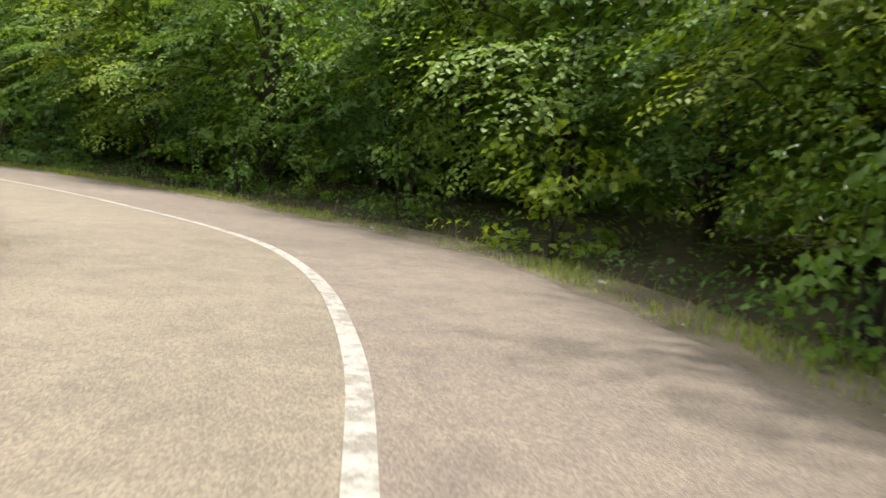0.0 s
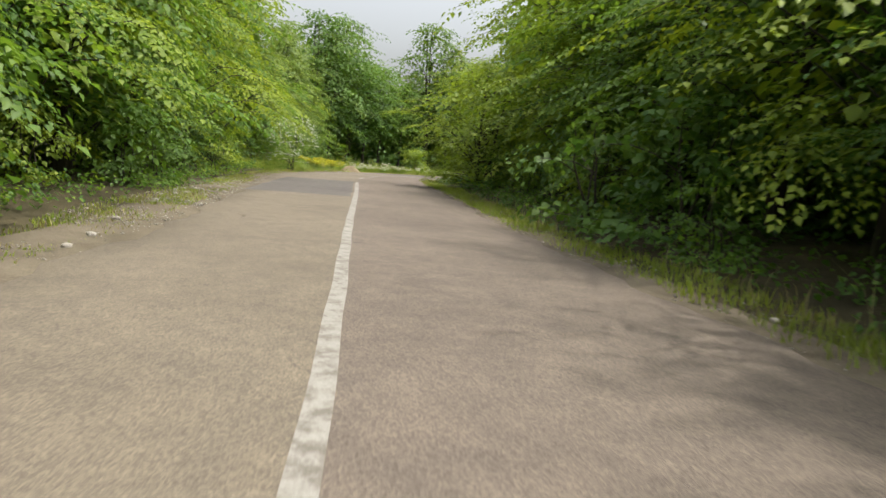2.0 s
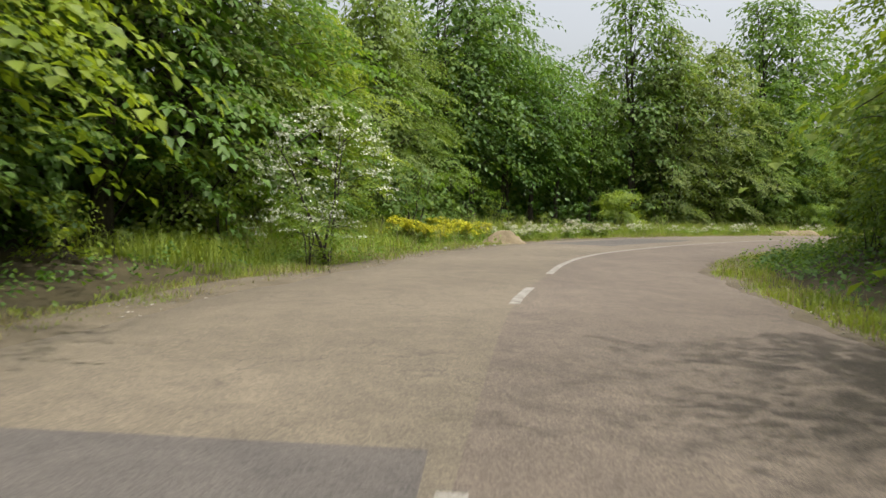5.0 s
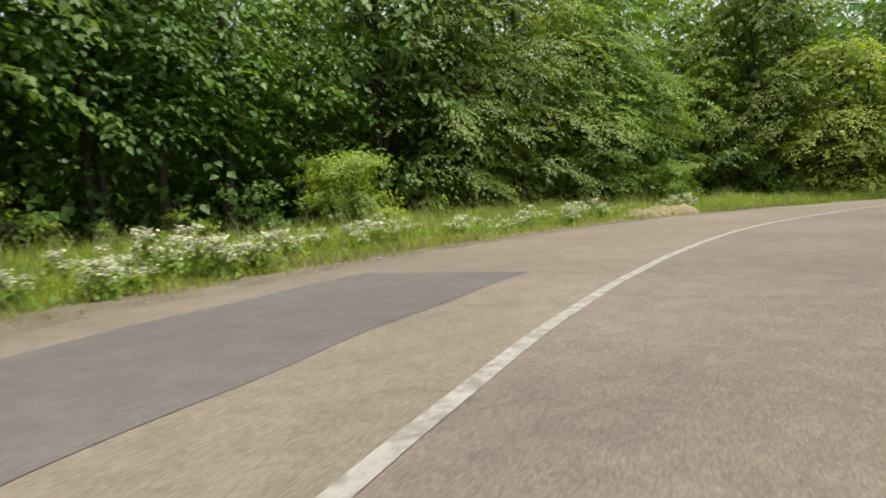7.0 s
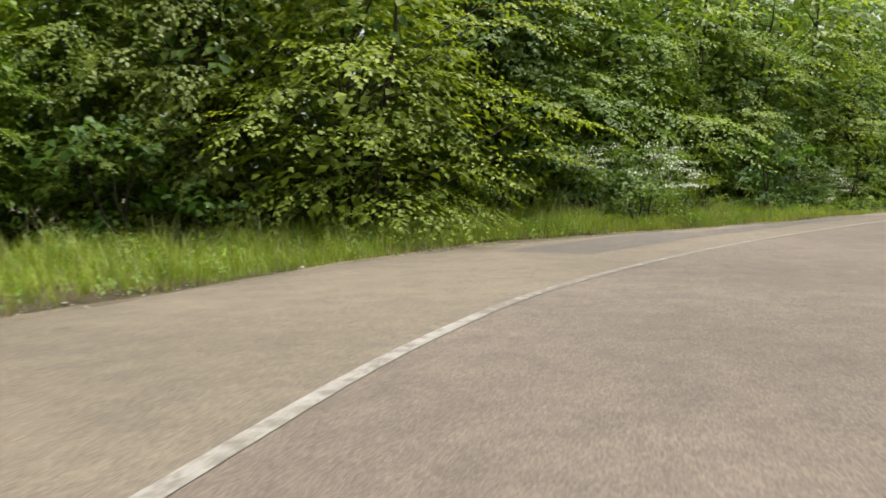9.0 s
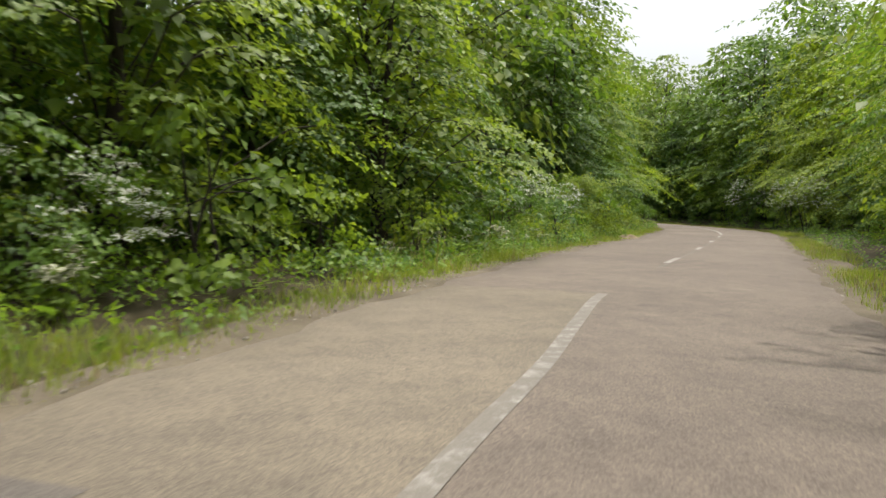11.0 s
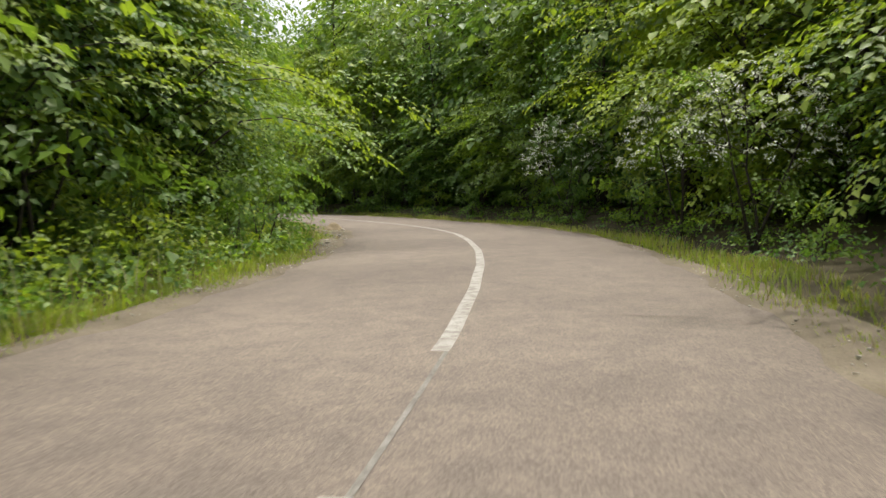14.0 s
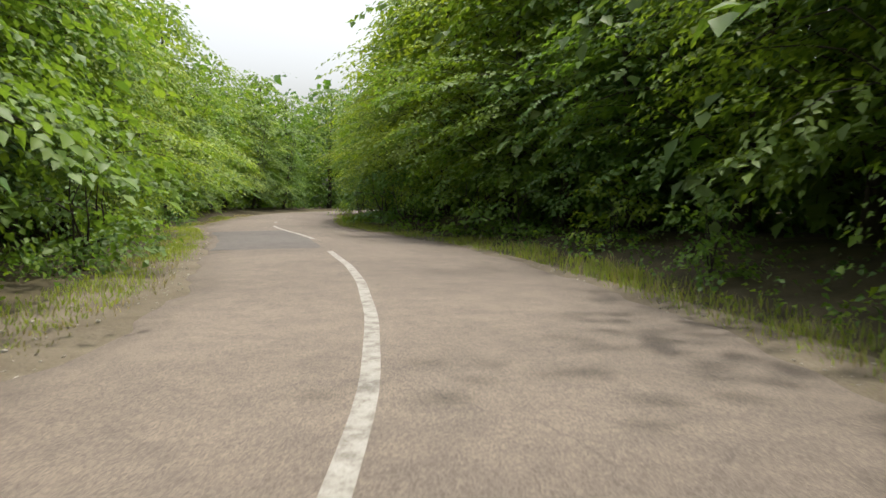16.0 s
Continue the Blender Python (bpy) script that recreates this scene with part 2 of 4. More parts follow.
STEP = 0.5
AXIS = smooth(LINE, STEP)
for _ in range(6):
    AXIS[1:-1] = (AXIS[:-2] + 2 * AXIS[1:-1] + AXIS[2:]) / 4
TANGENT = np.gradient(AXIS, axis=0)
TANGENT /= np.linalg.norm(TANGENT, axis=1)[:, None]
RIGHT = np.stack([TANGENT[:, 1], -TANGENT[:, 0]], 1)
WIDE_L = np.interp(AXIS[:, 1], *zip(*REACH_L))
WIDE_R = np.interp(AXIS[:, 1], *zip(*REACH_R))
COUNT = len(AXIS)


def beside(x, y):
    """For places: the index of the nearest point of the line, and how far right of it they lie."""
    q = np.stack([np.atleast_1d(x), np.atleast_1d(y)], 1)
    best = np.empty(len(q), int)
    for i in range(0, len(q), 4000):
        best[i:i + 4000] = ((q[i:i + 4000, None] - AXIS[None]) ** 2).sum(-1).argmin(1)
    off = q - AXIS[best]
    side = np.sign((off * RIGHT[best]).sum(1))
    return best, side * np.hypot(off[:, 0], off[:, 1])


def along(y):
    return int(np.abs(AXIS[:, 1] - y).argmin())


def outside(x, y):
    """Metres beyond the tarmac's edge, and the side: -1 left, 1 right."""
    i, off = beside(x, y)
    return np.where(off > 0, off - WIDE_R[i], -off - WIDE_L[i]), np.where(off > 0, 1, -1), i


def lumps(x, y, size, seed):
    """A smooth field between about -1 and 1."""
    g = np.random.default_rng(seed)
    total = 0
    for k in range(5):
        a, f, p = g.uniform(0, 6.28), g.uniform(0.6, 1.9) / size, g.uniform(0, 6.28)
        total = total + np.sin((x * np.cos(a) + y * np.sin(a)) * f * 2 + p)
    return total / 2.6


def height(x, y):
    """The ground's height."""
    x, y = np.atleast_1d(np.asarray(x, float)), np.atleast_1d(np.asarray(y, float))
    out, side, i = outside(x, y)
    rise = np.clip((out - 0.9) / 3.5, 0, 1)
    rise = rise * rise * (3 - 2 * rise)
    bank = np.where(side > 0, 0.45, 0.12) * rise
    return np.where(out < 0.25, -0.07, -0.02 + bank + 0.06 * lumps(x, y, 2.5, 3) * np.clip(out, 0, 1) + 0.12 * lumps(x, y, 11, 5) * rise)


# ---- building helpers ----
def mesh(name, verts, faces, material, smooth_faces=False):
    me = bpy.data.meshes.new(name)
    verts, faces = np.asarray(verts, np.float32), np.asarray(faces, np.int32)
    k = faces.shape[1]
    me.vertices.add(len(verts))
    me.vertices.foreach_set("co", verts.ravel())
    me.loops.add(faces.size)
    me.loops.foreach_set("vertex_index", faces.ravel())
    me.polygons.add(len(faces))
    me.polygons.foreach_set("loop_start", np.arange(0, faces.size, k, dtype=np.int32))
    me.polygons.foreach_set("loop_total", np.full(len(faces), k, np.int32))
    if smooth_faces:
        me.polygons.foreach_set("use_smooth", np.ones(len(faces), bool))
    me.materials.append(material)
    me.update(calc_edges=True)
    me.validate()
    return me


def piece(name, me, parent=None, label=""):
    """A mesh as one object, under a thing or by itself."""
    ob = new(name, me)
    ob.parent = parent
    return tagged(ob, label)


def strip(name, idx, cross, material):
    """A band along the road: cross(i) gives (metres right of the line, height) pairs."""
    rows, n = [], 0
    for i in idx:
        c = cross(i)
        n = len(c)
        for off, z in c:
            p = AXIS[i] + RIGHT[i] * off
            rows.append((p[0], p[1], z))
    faces = [(a * n + b, a * n + b + 1, (a + 1) * n + b + 1, (a + 1) * n + b) for a in range(len(idx) - 1) for b in range(n - 1)]
    return mesh(name, rows, faces, material)


def crown_z(i, off):
    """The tarmac's height: a slight camber."""
    w = WIDE_R[i] if off > 0 else WIDE_L[i]
    return 0.035 * (1 - min(1.0, abs(off) / w) ** 2)


def ragged(i, seed):
    return 0.07 * math.sin(i * 0.9 + seed) + 0.05 * math.sin(i * 2.3 + seed * 2) + 0.05 * math.sin(i * 0.31 + seed * 3)


# ---- ground, road, shoulders, marks ----
gx, gy = np.meshgrid(np.arange(-110, 61, 1.5), np.arange(-60, 281, 1.5), indexing="ij")
gz = height(gx.ravel(), gy.ravel()) - 0.1 * np.clip((1.9 - outside(gx.ravel(), gy.ravel())[0]) / 0.8, 0, 1)
nx, ny = gx.shape
cells = np.arange(nx * ny).reshape(nx, ny)
quads = np.stack([cells[:-1, :-1], cells[1:, :-1], cells[1:, 1:], cells[:-1, 1:]], -1).reshape(-1, 4)
verts = np.column_stack([gx.ravel(), gy.ravel(), gz])
far_ring = np.array([(-2500, -2500, 0.0), (2500, -2500, 0.0), (2500, 2800, 0.0), (-2500, 2800, 0.0)])
base = len(verts)
verts = np.vstack([verts, far_ring])
corner = [cells[0, 0], cells[-1, 0], cells[-1, -1], cells[0, -1]]
quads = np.vstack([quads] + [[(base + k, base + (k + 1) % 4, corner[(k + 1) % 4], corner[k])] for k in range(4)])
tagged(piece("ground", mesh("ground", verts, quads, SOIL, True)), "dark forest soil with leaf litter beside the road", "ground", kind="structure")


def road_cross(i):
    l, r = -WIDE_L[i] - ragged(i, 1.0), WIDE_R[i] + ragged(i, 4.0)
    return [(l - 0.06, -0.06), (l, -0.004)] + [(l * f, crown_z(i, l * f)) for f in (0.75, 0.5, 0.25)] + [(0.0, 0.035)] + \
        [(r * f, crown_z(i, r * f)) for f in (0.25, 0.5, 0.75)] + [(r, -0.004), (r + 0.06, -0.06)]


road = strip("road", range(COUNT), road_cross, ASPHALT)
road.materials.append(PALE_ASPHALT)
lane = np.arange((COUNT - 1) * 10)
# The left lane up to y 104 takes the paler, yellower mix.
road.polygons.foreach_set("material_index", ((lane % 10 < 5) & (AXIS[lane // 10, 1] < 104)).astype(np.int32))
tagged(piece("road", road), "sun-bleached grey asphalt road with fine cracks", "road", kind="structure")


def shoulder_cross(side):
    def cross(i):
        w = WIDE_R[i] if side > 0 else WIDE_L[i]
        outer = float(np.interp(AXIS[i, 1], [5, 10, 32, 36, 40, 44, 76, 82, 130, 136, 148, 154], [0.75, 1.3, 1.3, 0.8, 0.8, 1.1, 1.0, 0.6, 0.7, 1.3, 1.3, 0.75])) if side < 0 else float(np.interp(AXIS[i, 1], [2, 6, 16, 20], [0.7, 1.1, 1.1, 0.6]))
        outer += 0.25 * math.sin(i * 0.17 + side) + 0.15 * math.sin(i * 0.05 + 2)
        steps = [(w - 0.1, -0.03), (w + 0.12, -0.008 + 0.012 * math.sin(i * 1.7)), (w + outer * 0.6, 0.0 + 0.02 * math.sin(i * 0.8)), (w + outer, -0.02), (w + outer + 0.25, -0.12)]
        return [(side * a, z) for a, z in steps]
    return cross


for word, side in (("left", -1), ("right", 1)):
    tagged(piece("shoulder_" + word, strip("shoulder", range(COUNT), shoulder_cross(side), SHOULDER)), "dusty earth shoulder along the asphalt edge", "road shoulder", kind="structure")


def band(name, y0, y1, a, b, material, lift, label, category="road marking", wobble=0.0):
    """A flat strip on the tarmac between two stations, from a to b metres right of the line."""
    idx = range(along(y0), along(y1) + 1)

    def cross(i):
        w = wobble * math.sin(i * 1.1)
        return [(a + w + (b - a) * f, crown_z(i, a + (b - a) * f) + lift) for f in (0.0, 0.5, 1.0)]
    return tagged(piece(name, strip(name, idx, cross, material)), label, category, kind="structure")


HALF = 0.065
for y0, y1, coat in ((-40, 36.4, PAINT), (40.5, 41.8, PAINT), (43.4, 82.0, PAINT), (82.0, 104.0, THIN_PAINT), (123.7, 152.4, PAINT), (157.5, 168.0, PAINT)):
    band("centre_line", y0, y1, -HALF, HALF, coat, 0.005, "worn white solid centre line on the asphalt", wobble=0.006)
for y0 in (108.6, 112.7, 116.8, 120.9, 172.0, 178.0, 184.0):
    band("centre_line", y0, y0 + 1.05, -HALF, HALF, PAINT, 0.005, "worn white centre line dash on the asphalt")

band("faded_line", 107.5, 124.0, 0.03, 0.062, FADED, 0.0045, "thin faded white line beside the centre dashes")
PATCHES = [(28.9, 36.6, -3.0, -0.14), (53.4, 61.0, -3.8, -1.35), (153.5, 163.5, -2.5, -0.1), (87.0, 91.5, -3.1, -1.3), (91.5, 98.5, -2.1, -1.15)]
for y0, y1, a, b in PATCHES:
    band("road_patch", y0, y1, a, b, OLD_TAR if 80 < y0 < 100 else TAR, 0.004, "darker grey asphalt repair patch in the lane", "road patch", 0.03)


# ---- trees ----
def tube(points, radii, sides):
    """A tapering tube through the points: vertices and quads."""
    p = np.asarray(points, float)
    t = np.gradient(p, axis=0)
    t /= np.linalg.norm(t, axis=1)[:, None] + 1e-9
    up = np.array([0.3, 0.9, 0.2])
    a = np.cross(t, up)
    a /= np.linalg.norm(a, axis=1)[:, None] + 1e-9
    b = np.cross(t, a)
    ang = np.arange(sides) * 2 * np.pi / sides
    ring = a[:, None] * np.cos(ang)[None, :, None] + b[:, None] * np.sin(ang)[None, :, None]
    v = (p[:, None] + ring * np.asarray(radii)[:, None, None]).reshape(-1, 3)
    f = [(i * sides + k, i * sides + (k + 1) % sides, (i + 1) * sides + (k + 1) % sides, (i + 1) * sides + k) for i in range(len(p) - 1) for k in range(sides)]
    return v, np.array(f)


def gather(parts):
    vs, fs, n = [], [], 0
    for v, f in parts:
        vs.append(v)
        fs.append(f + n)
        n += len(v)
    return np.vstack(vs), np.vstack(fs)


def sprays(base, way, length, leaf, number, g, droop=0.25, spread=0.55):
    """Leafy twigs: leaves set in two ranks along each twig. Gives folded leaf blades as triangles."""
    m = len(base)
    way = way / (np.linalg.norm(way, axis=1)[:, None] + 1e-9)
    upish = np.array([0, 0, 1.0]) + g.normal(0, 0.25, (m, 3))
    side = np.cross(way, upish)
    side /= np.linalg.norm(side, axis=1)[:, None] + 1e-9
    s = np.linspace(0.08, 1.0, number)[None, :] + g.normal(0, 0.04, (m, number))
    rank = np.where(np.arange(number) % 2 == 0, 1.0, -1.0)[None, :]
    size = leaf * g.uniform(0.65, 1.2, (m, number)) * (1.1 - 0.35 * s)
    start = base[:, None] + way[:, None] * (s * length[:, None])[..., None]
    start[..., 2] -= droop * (s * length[:, None]) ** 2
    start += g.normal(0, 0.05 + leaf * 0.2, start.shape)
    d = way[:, None] * 0.75 + side[:, None] * (rank * g.uniform(0.5, 1.15, (m, number)))[..., None] * (spread * 1.6)
    d[..., 2] += g.normal(-0.62, 0.28, (m, number))
    d /= np.linalg.norm(d, axis=2)[..., None]
    n = np.array([0, 0, 1.0]) + g.normal(0, 0.14, (m, 1, 3)) + g.normal(0, 0.18, (m, number, 3)) + way[:, None] * 0.95
    across = np.cross(d, n)
    across /= np.linalg.norm(across, axis=2)[..., None] + 1e-9
    lift = np.cross(across, d)
    z = size[..., None]
    a = start
    tip = start + d * z
    mid = start + d * z * 0.38
    l = mid + across * z * 0.38 + lift * z * 0.1
    r = mid - across * z * 0.38 + lift * z * 0.1
    tip = tip - lift * z * 0.1
    v = np.stack([a, l, tip, r], 2).reshape(-1, 3)
    k = np.arange(len(v) // 4)[:, None] * 4
    f = np.concatenate([k + [0, 1, 2], k + [0, 2, 3]])
    return v, f


def tree_meshes(seed, tall, reach, low, limbs, twigs, leaf, leaves, kind, stems=1, shape=0.4, bias=1.6):
    """Wood and foliage of one bush: stems, limbs in tiers, leafy twigs at their ends."""
    g = np.random.default_rng(seed)
    wood, bases, ways, sizes = [], [], [], []
    for stem in range(stems):
        lean = g.normal(0, 0.05, 2) + (g.normal(0, 0.12, 2) if stems > 1 else 0)
        hs = np.linspace(-0.25, tall * 0.94, 7)
        bend = np.cumsum(g.normal(0, 0.06, (7, 2)), axis=0)
        trunk = np.column_stack([lean[0] * hs + bend[:, 0] + g.normal(0, 0.1) * (stem > 0), lean[1] * hs + bend[:, 1], hs])
        thick = 0.013 * tall / math.sqrt(stems) + 0.02
        wood.append(tube(trunk, thick * (1 - 0.88 * np.linspace(0, 1, 7)) * np.array([1.35, 1.05, 1, 1, 1, 1, 1]), 7 if tall > 4 else 4))
        for k in range(limbs // stems):
            f = ((k + g.uniform(0, 1)) / (limbs // stems)) ** bias
            h = low + (tall * 0.95 - low) * f
            root = np.array([np.interp(h, hs, trunk[:, 0]), np.interp(h, hs, trunk[:, 1]), h])
            ang = k * 2.4 + g.normal(0, 0.5)
            span = reach * (1 - abs(f - shape) ** 1.6 * (0.62 if f > shape else 0.8)) * g.uniform(0.6, 1.15)
            if f > 0.85:
                span *= 0.72
            if tall > 4:
                span *= 0.6 + 0.4 * min(1.0, h / 2.4)
            climb = g.uniform(0.1, 0.55) + 0.5 * f
            u = np.linspace(0, 1, 4)
            out = np.array([math.cos(ang), math.sin(ang)])
            kink = g.normal(0, 0.12, 2)
            pts = np.column_stack([root[0] + (out[0] * u + kink[0] * u * u) * span, root[1] + (out[1] * u + kink[1] * u * u) * span,
                                   root[2] + span * (climb * u - (0.35 + 0.3 * (1 - f)) * u * u)])
            pts[:, 2] = np.maximum(pts[:, 2], min(0.3, 0.12 * tall))
            if tall > 4 or k % 3 == 0:
                wood.append(tube(pts, 0.22 * thick * (1 - 0.85 * u) + 0.006, 3))
            n = max(3, int(twigs * (0.5 + span / reach)))
            knots = np.array([0.3, 0.58, 0.8, 1.0]) + g.normal(0, 0.05, 4)
            w = np.clip(g.choice(knots, n, p=[0.14, 0.26, 0.28, 0.32]) + g.normal(0, 0.05, n), 0.05, 1.05)
            at = np.stack([np.interp(w, u, pts[:, c]) for c in range(3)], 1)
            a = ang + g.normal(0, 1.15, n)
            way = np.stack([np.cos(a), np.sin(a), g.normal(-0.05, 0.22, n)], 1)
            bases.append(at + g.normal(0, 1, (n, 3)) * [0.16, 0.16, 0.06])
            ways.append(way)
            sizes.append(g.uniform(0.35, 0.95, n) * (0.55 + 0.13 * reach))
    base, way, size = np.vstack(bases), np.vstack(ways), np.concatenate(sizes)
    v, f = sprays(base, way, size, leaf, leaves, g, 0.42)
    v[:, 2] = np.maximum(v[:, 2], 0.05)
    wv, wf = gather(wood)
    return mesh("trunk", wv, wf, BARK, True), mesh("crown", v, f, LEAF[kind])


def fans(base, way, length, leaf, number, g):
    """Leaves in two ranks along twigs, lying nearly flat and hanging a little at their tips."""
    m = len(base)
    way = way / (np.linalg.norm(way, axis=1)[:, None] + 1e-9)
    side = np.cross(way, np.array([0, 0, 1.0]))
    side /= np.linalg.norm(side, axis=1)[:, None] + 1e-9
    s = np.linspace(0.1, 1.0, number)[None] + g.normal(0, 0.03, (m, number))
    rank = np.where(np.arange(number) % 2 == 0, 1.0, -1.0)[None] * np.where(np.arange(number) == number - 1, 0.15, 1.0)[None]
    size = leaf * g.uniform(0.7, 1.2, (m, number))
    start = base[:, None] + way[:, None] * (s * length[:, None])[..., None] + g.normal(0, leaf * 0.12, (m, number, 3))
    start[..., 2] -= 0.18 * (s * length[:, None]) ** 2
    d = way[:, None] * 0.7 + side[:, None] * (rank * g.uniform(0.6, 1.1, (m, number)))[..., None]
    d[..., 2] += g.normal(-0.38, 0.24, (m, number))
    d /= np.linalg.norm(d, axis=2)[..., None]
    n = np.array([0, 0, 1.0]) + g.normal(0, 0.22, (m, number, 3)) + way[:, None] * 0.45
    across = np.cross(d, n)
    across /= np.linalg.norm(across, axis=2)[..., None] + 1e-9
    lift = np.cross(across, d)
    z = size[..., None]
    mid = start + d * z * 0.42
    v = np.stack([start, mid + across * z * 0.36 + lift * z * 0.09, start + d * z - lift * z * 0.12, mid - across * z * 0.36 + lift * z * 0.09], 2).reshape(-1, 3)
    k = np.arange(len(v) // 4)[:, None] * 4
    return v, np.concatenate([k + [0, 1, 2], k + [0, 2, 3]])


def broadleaf(seed, tall, reach, low, kind, leaf, fine, stems=1, belly=0.24, spacing=0.72, hollow=0.38, coarse=0.21):
    """Wood and foliage of one full broadleaf tree: layered boughs, each a flat drooping fan of leafy twigs, hang on a lumpy outline,
    with gaps between them and larger leaves filling the dark inside. Below fine metres the open side, +x, carries small leaves."""
    g = np.random.default_rng(seed)
    p1, p2, p3 = g.uniform(0, 6.28, 3)

    def girth(h, ang):
        f = np.clip((h - low) / (tall - low), 0, 1)
        body = np.where(f < belly, 0.72 + 0.28 * np.sin(f / belly * 1.57), np.clip(1 - ((f - belly) / (1.03 - belly)) ** 2, 0, 1) ** 0.75)
        lump = np.sin(2 * ang + p1 + h * 1.1) + np.sin(3 * ang + p2 - h * 1.7) + np.sin(h * 2.4 + p3 + ang)
        return reach * body * (1 + 0.16 * lump)

    wood = []
    for stem in range(stems):
        lean = g.normal(0, 0.03, 2) + (g.normal(0, 0.09, 2) if stems > 1 else 0)
        hs = np.linspace(-0.25, tall * 0.9, 7)
        bend = np.cumsum(g.normal(0, 0.07, (7, 2)), axis=0)
        trunk = np.column_stack([lean[0] * hs + bend[:, 0], lean[1] * hs + bend[:, 1], hs])
        thick = 0.015 * tall / math.sqrt(stems) + 0.02
        wood.append(tube(trunk, thick * (1 - 0.88 * np.linspace(0, 1, 7)) * np.array([1.35, 1.05, 1, 1, 1, 1, 1]), 7))

    near, far = [], []
    h = low + 0.15
    while h < tall * 0.985:
        r = float(girth(np.array(h), 0.0))
        number = max(3, int(2 * math.pi * max(r, 0.5) / (spacing * 1.45)))
        turn = g.uniform(0, 6.28)
        for k in range(number):
            ang = (turn + 2 * math.pi * (k + g.uniform(-0.3, 0.3)) / number + math.pi) % (2 * math.pi) - math.pi
            hh = h + g.normal(0, spacing * 0.3)
            field = math.sin(ang * reach * 1.3 + p2 + hh * 0.8) + math.sin(hh * 1.9 + p1 - ang * reach * 0.7)
            if field < -2 + 4 * hollow * g.uniform(0.3, 1.3):
                continue
            (near if abs(ang) < 1.9 and hh < fine else far).append((hh, ang, float(girth(np.array(hh), ang)) * g.uniform(0.8, 1.14) + 0.34 * field))
        h += spacing * (1.0 if h < fine else 1.5)

    def boughs(rows, twigs, leaves, size, long):
        rows = np.array(rows)
        m = len(rows)
        hh, ang, out = rows.T
        way = np.stack([np.cos(ang), np.sin(ang), np.zeros(m)], 1)
        way[:, :2] += g.normal(0, 0.18, (m, 2))
        side = np.stack([-way[:, 1], way[:, 0], np.zeros(m)], 1)
        length = np.minimum(long * g.uniform(0.75, 1.25, m), out * 0.95 + 0.2)
        climb, droop = g.uniform(0.05, 0.4, m), g.uniform(0.3, 0.62, m)
        tilt = g.normal(0, 0.2, m)
        root = np.stack([np.cos(ang) * (out - length), np.sin(ang) * (out - length), hh], 1)
        u = np.linspace(0.12, 0.98, twigs)[None] + g.normal(0, 0.03, (m, twigs))
        swing = np.where(np.arange(twigs) % 2 == 0, 1.0, -1.0)[None] * (0.95 - 0.6 * u) + g.normal(0, 0.14, (m, twigs))
        at = root[:, None] + way[:, None] * (u * length[:, None])[..., None]
        at[..., 2] += length[:, None] * (climb[:, None] * u - droop[:, None] * u * u)
        to = way[:, None] * np.cos(swing)[..., None] + side[:, None] * np.sin(swing)[..., None]
        to[..., 2] += climb[:, None] - 1.5 * droop[:, None] * u + tilt[:, None] * np.sin(swing) + g.normal(0, 0.06, (m, twigs))
        span = length[:, None] * (0.62 - 0.3 * np.abs(u - 0.4)) * g.uniform(0.75, 1.2, (m, twigs))
        for k in range(0, m, 2):
            q = np.linspace(0, 1, 4)
            line = root[k] + way[k] * (q * length[k])[:, None]
            line[:, 2] += length[k] * (climb[k] * q - droop[k] * q * q)
            start = np.array([[np.interp(hh[k] - 0.4 * out[k], hs, trunk[:, 0]), np.interp(hh[k] - 0.4 * out[k], hs, trunk[:, 1]), max(0.1, hh[k] - 0.4 * out[k])]])
            wood.append(tube(np.vstack([start, line]), np.array([0.03, 0.02, 0.014, 0.009, 0.005]) * (0.6 + 0.1 * reach), 3))
        return fans(at.reshape(-1, 3), to.reshape(-1, 3), span.ravel(), size, leaves, g)

    parts = []
    if near:
        parts.append(boughs(near, 11, 8, leaf, 1.6))
    if far:
        parts.append(boughs(far, 6, 6, coarse, 1.6) if fine else boughs(far, 5, 4, coarse, 1.7))
    n = int((26 if fine else 12) * tall * reach)
    ch = g.uniform(low + 0.3, tall * 0.93, n)
    ca = g.uniform(-math.pi, math.pi, n)
    cr = girth(ch, ca) * 0.66 * np.sqrt(g.uniform(0, 1, n))
    away = np.stack([np.cos(ca), np.sin(ca), g.normal(0, 0.3, n)], 1)
    parts.append(fans(np.stack([np.cos(ca) * cr, np.sin(ca) * cr, ch], 1), away, np.full(n, 0.4), 0.28 if fine else 0.38, 2, g))
    v, f = gather(parts)
    v[:, 2] = np.maximum(v[:, 2], 0.04)
    wv, wf = gather(wood)
    return mesh("trunk", wv, wf, BARK, True), mesh("crown", v, f, LEAF[kind])


def tree(name, meshes, label, category, group):
    thing = tagged(new(name), label, category, group)
    piece("trunk", meshes[0], thing)
    piece("crown", meshes[1], thing)
    return thing


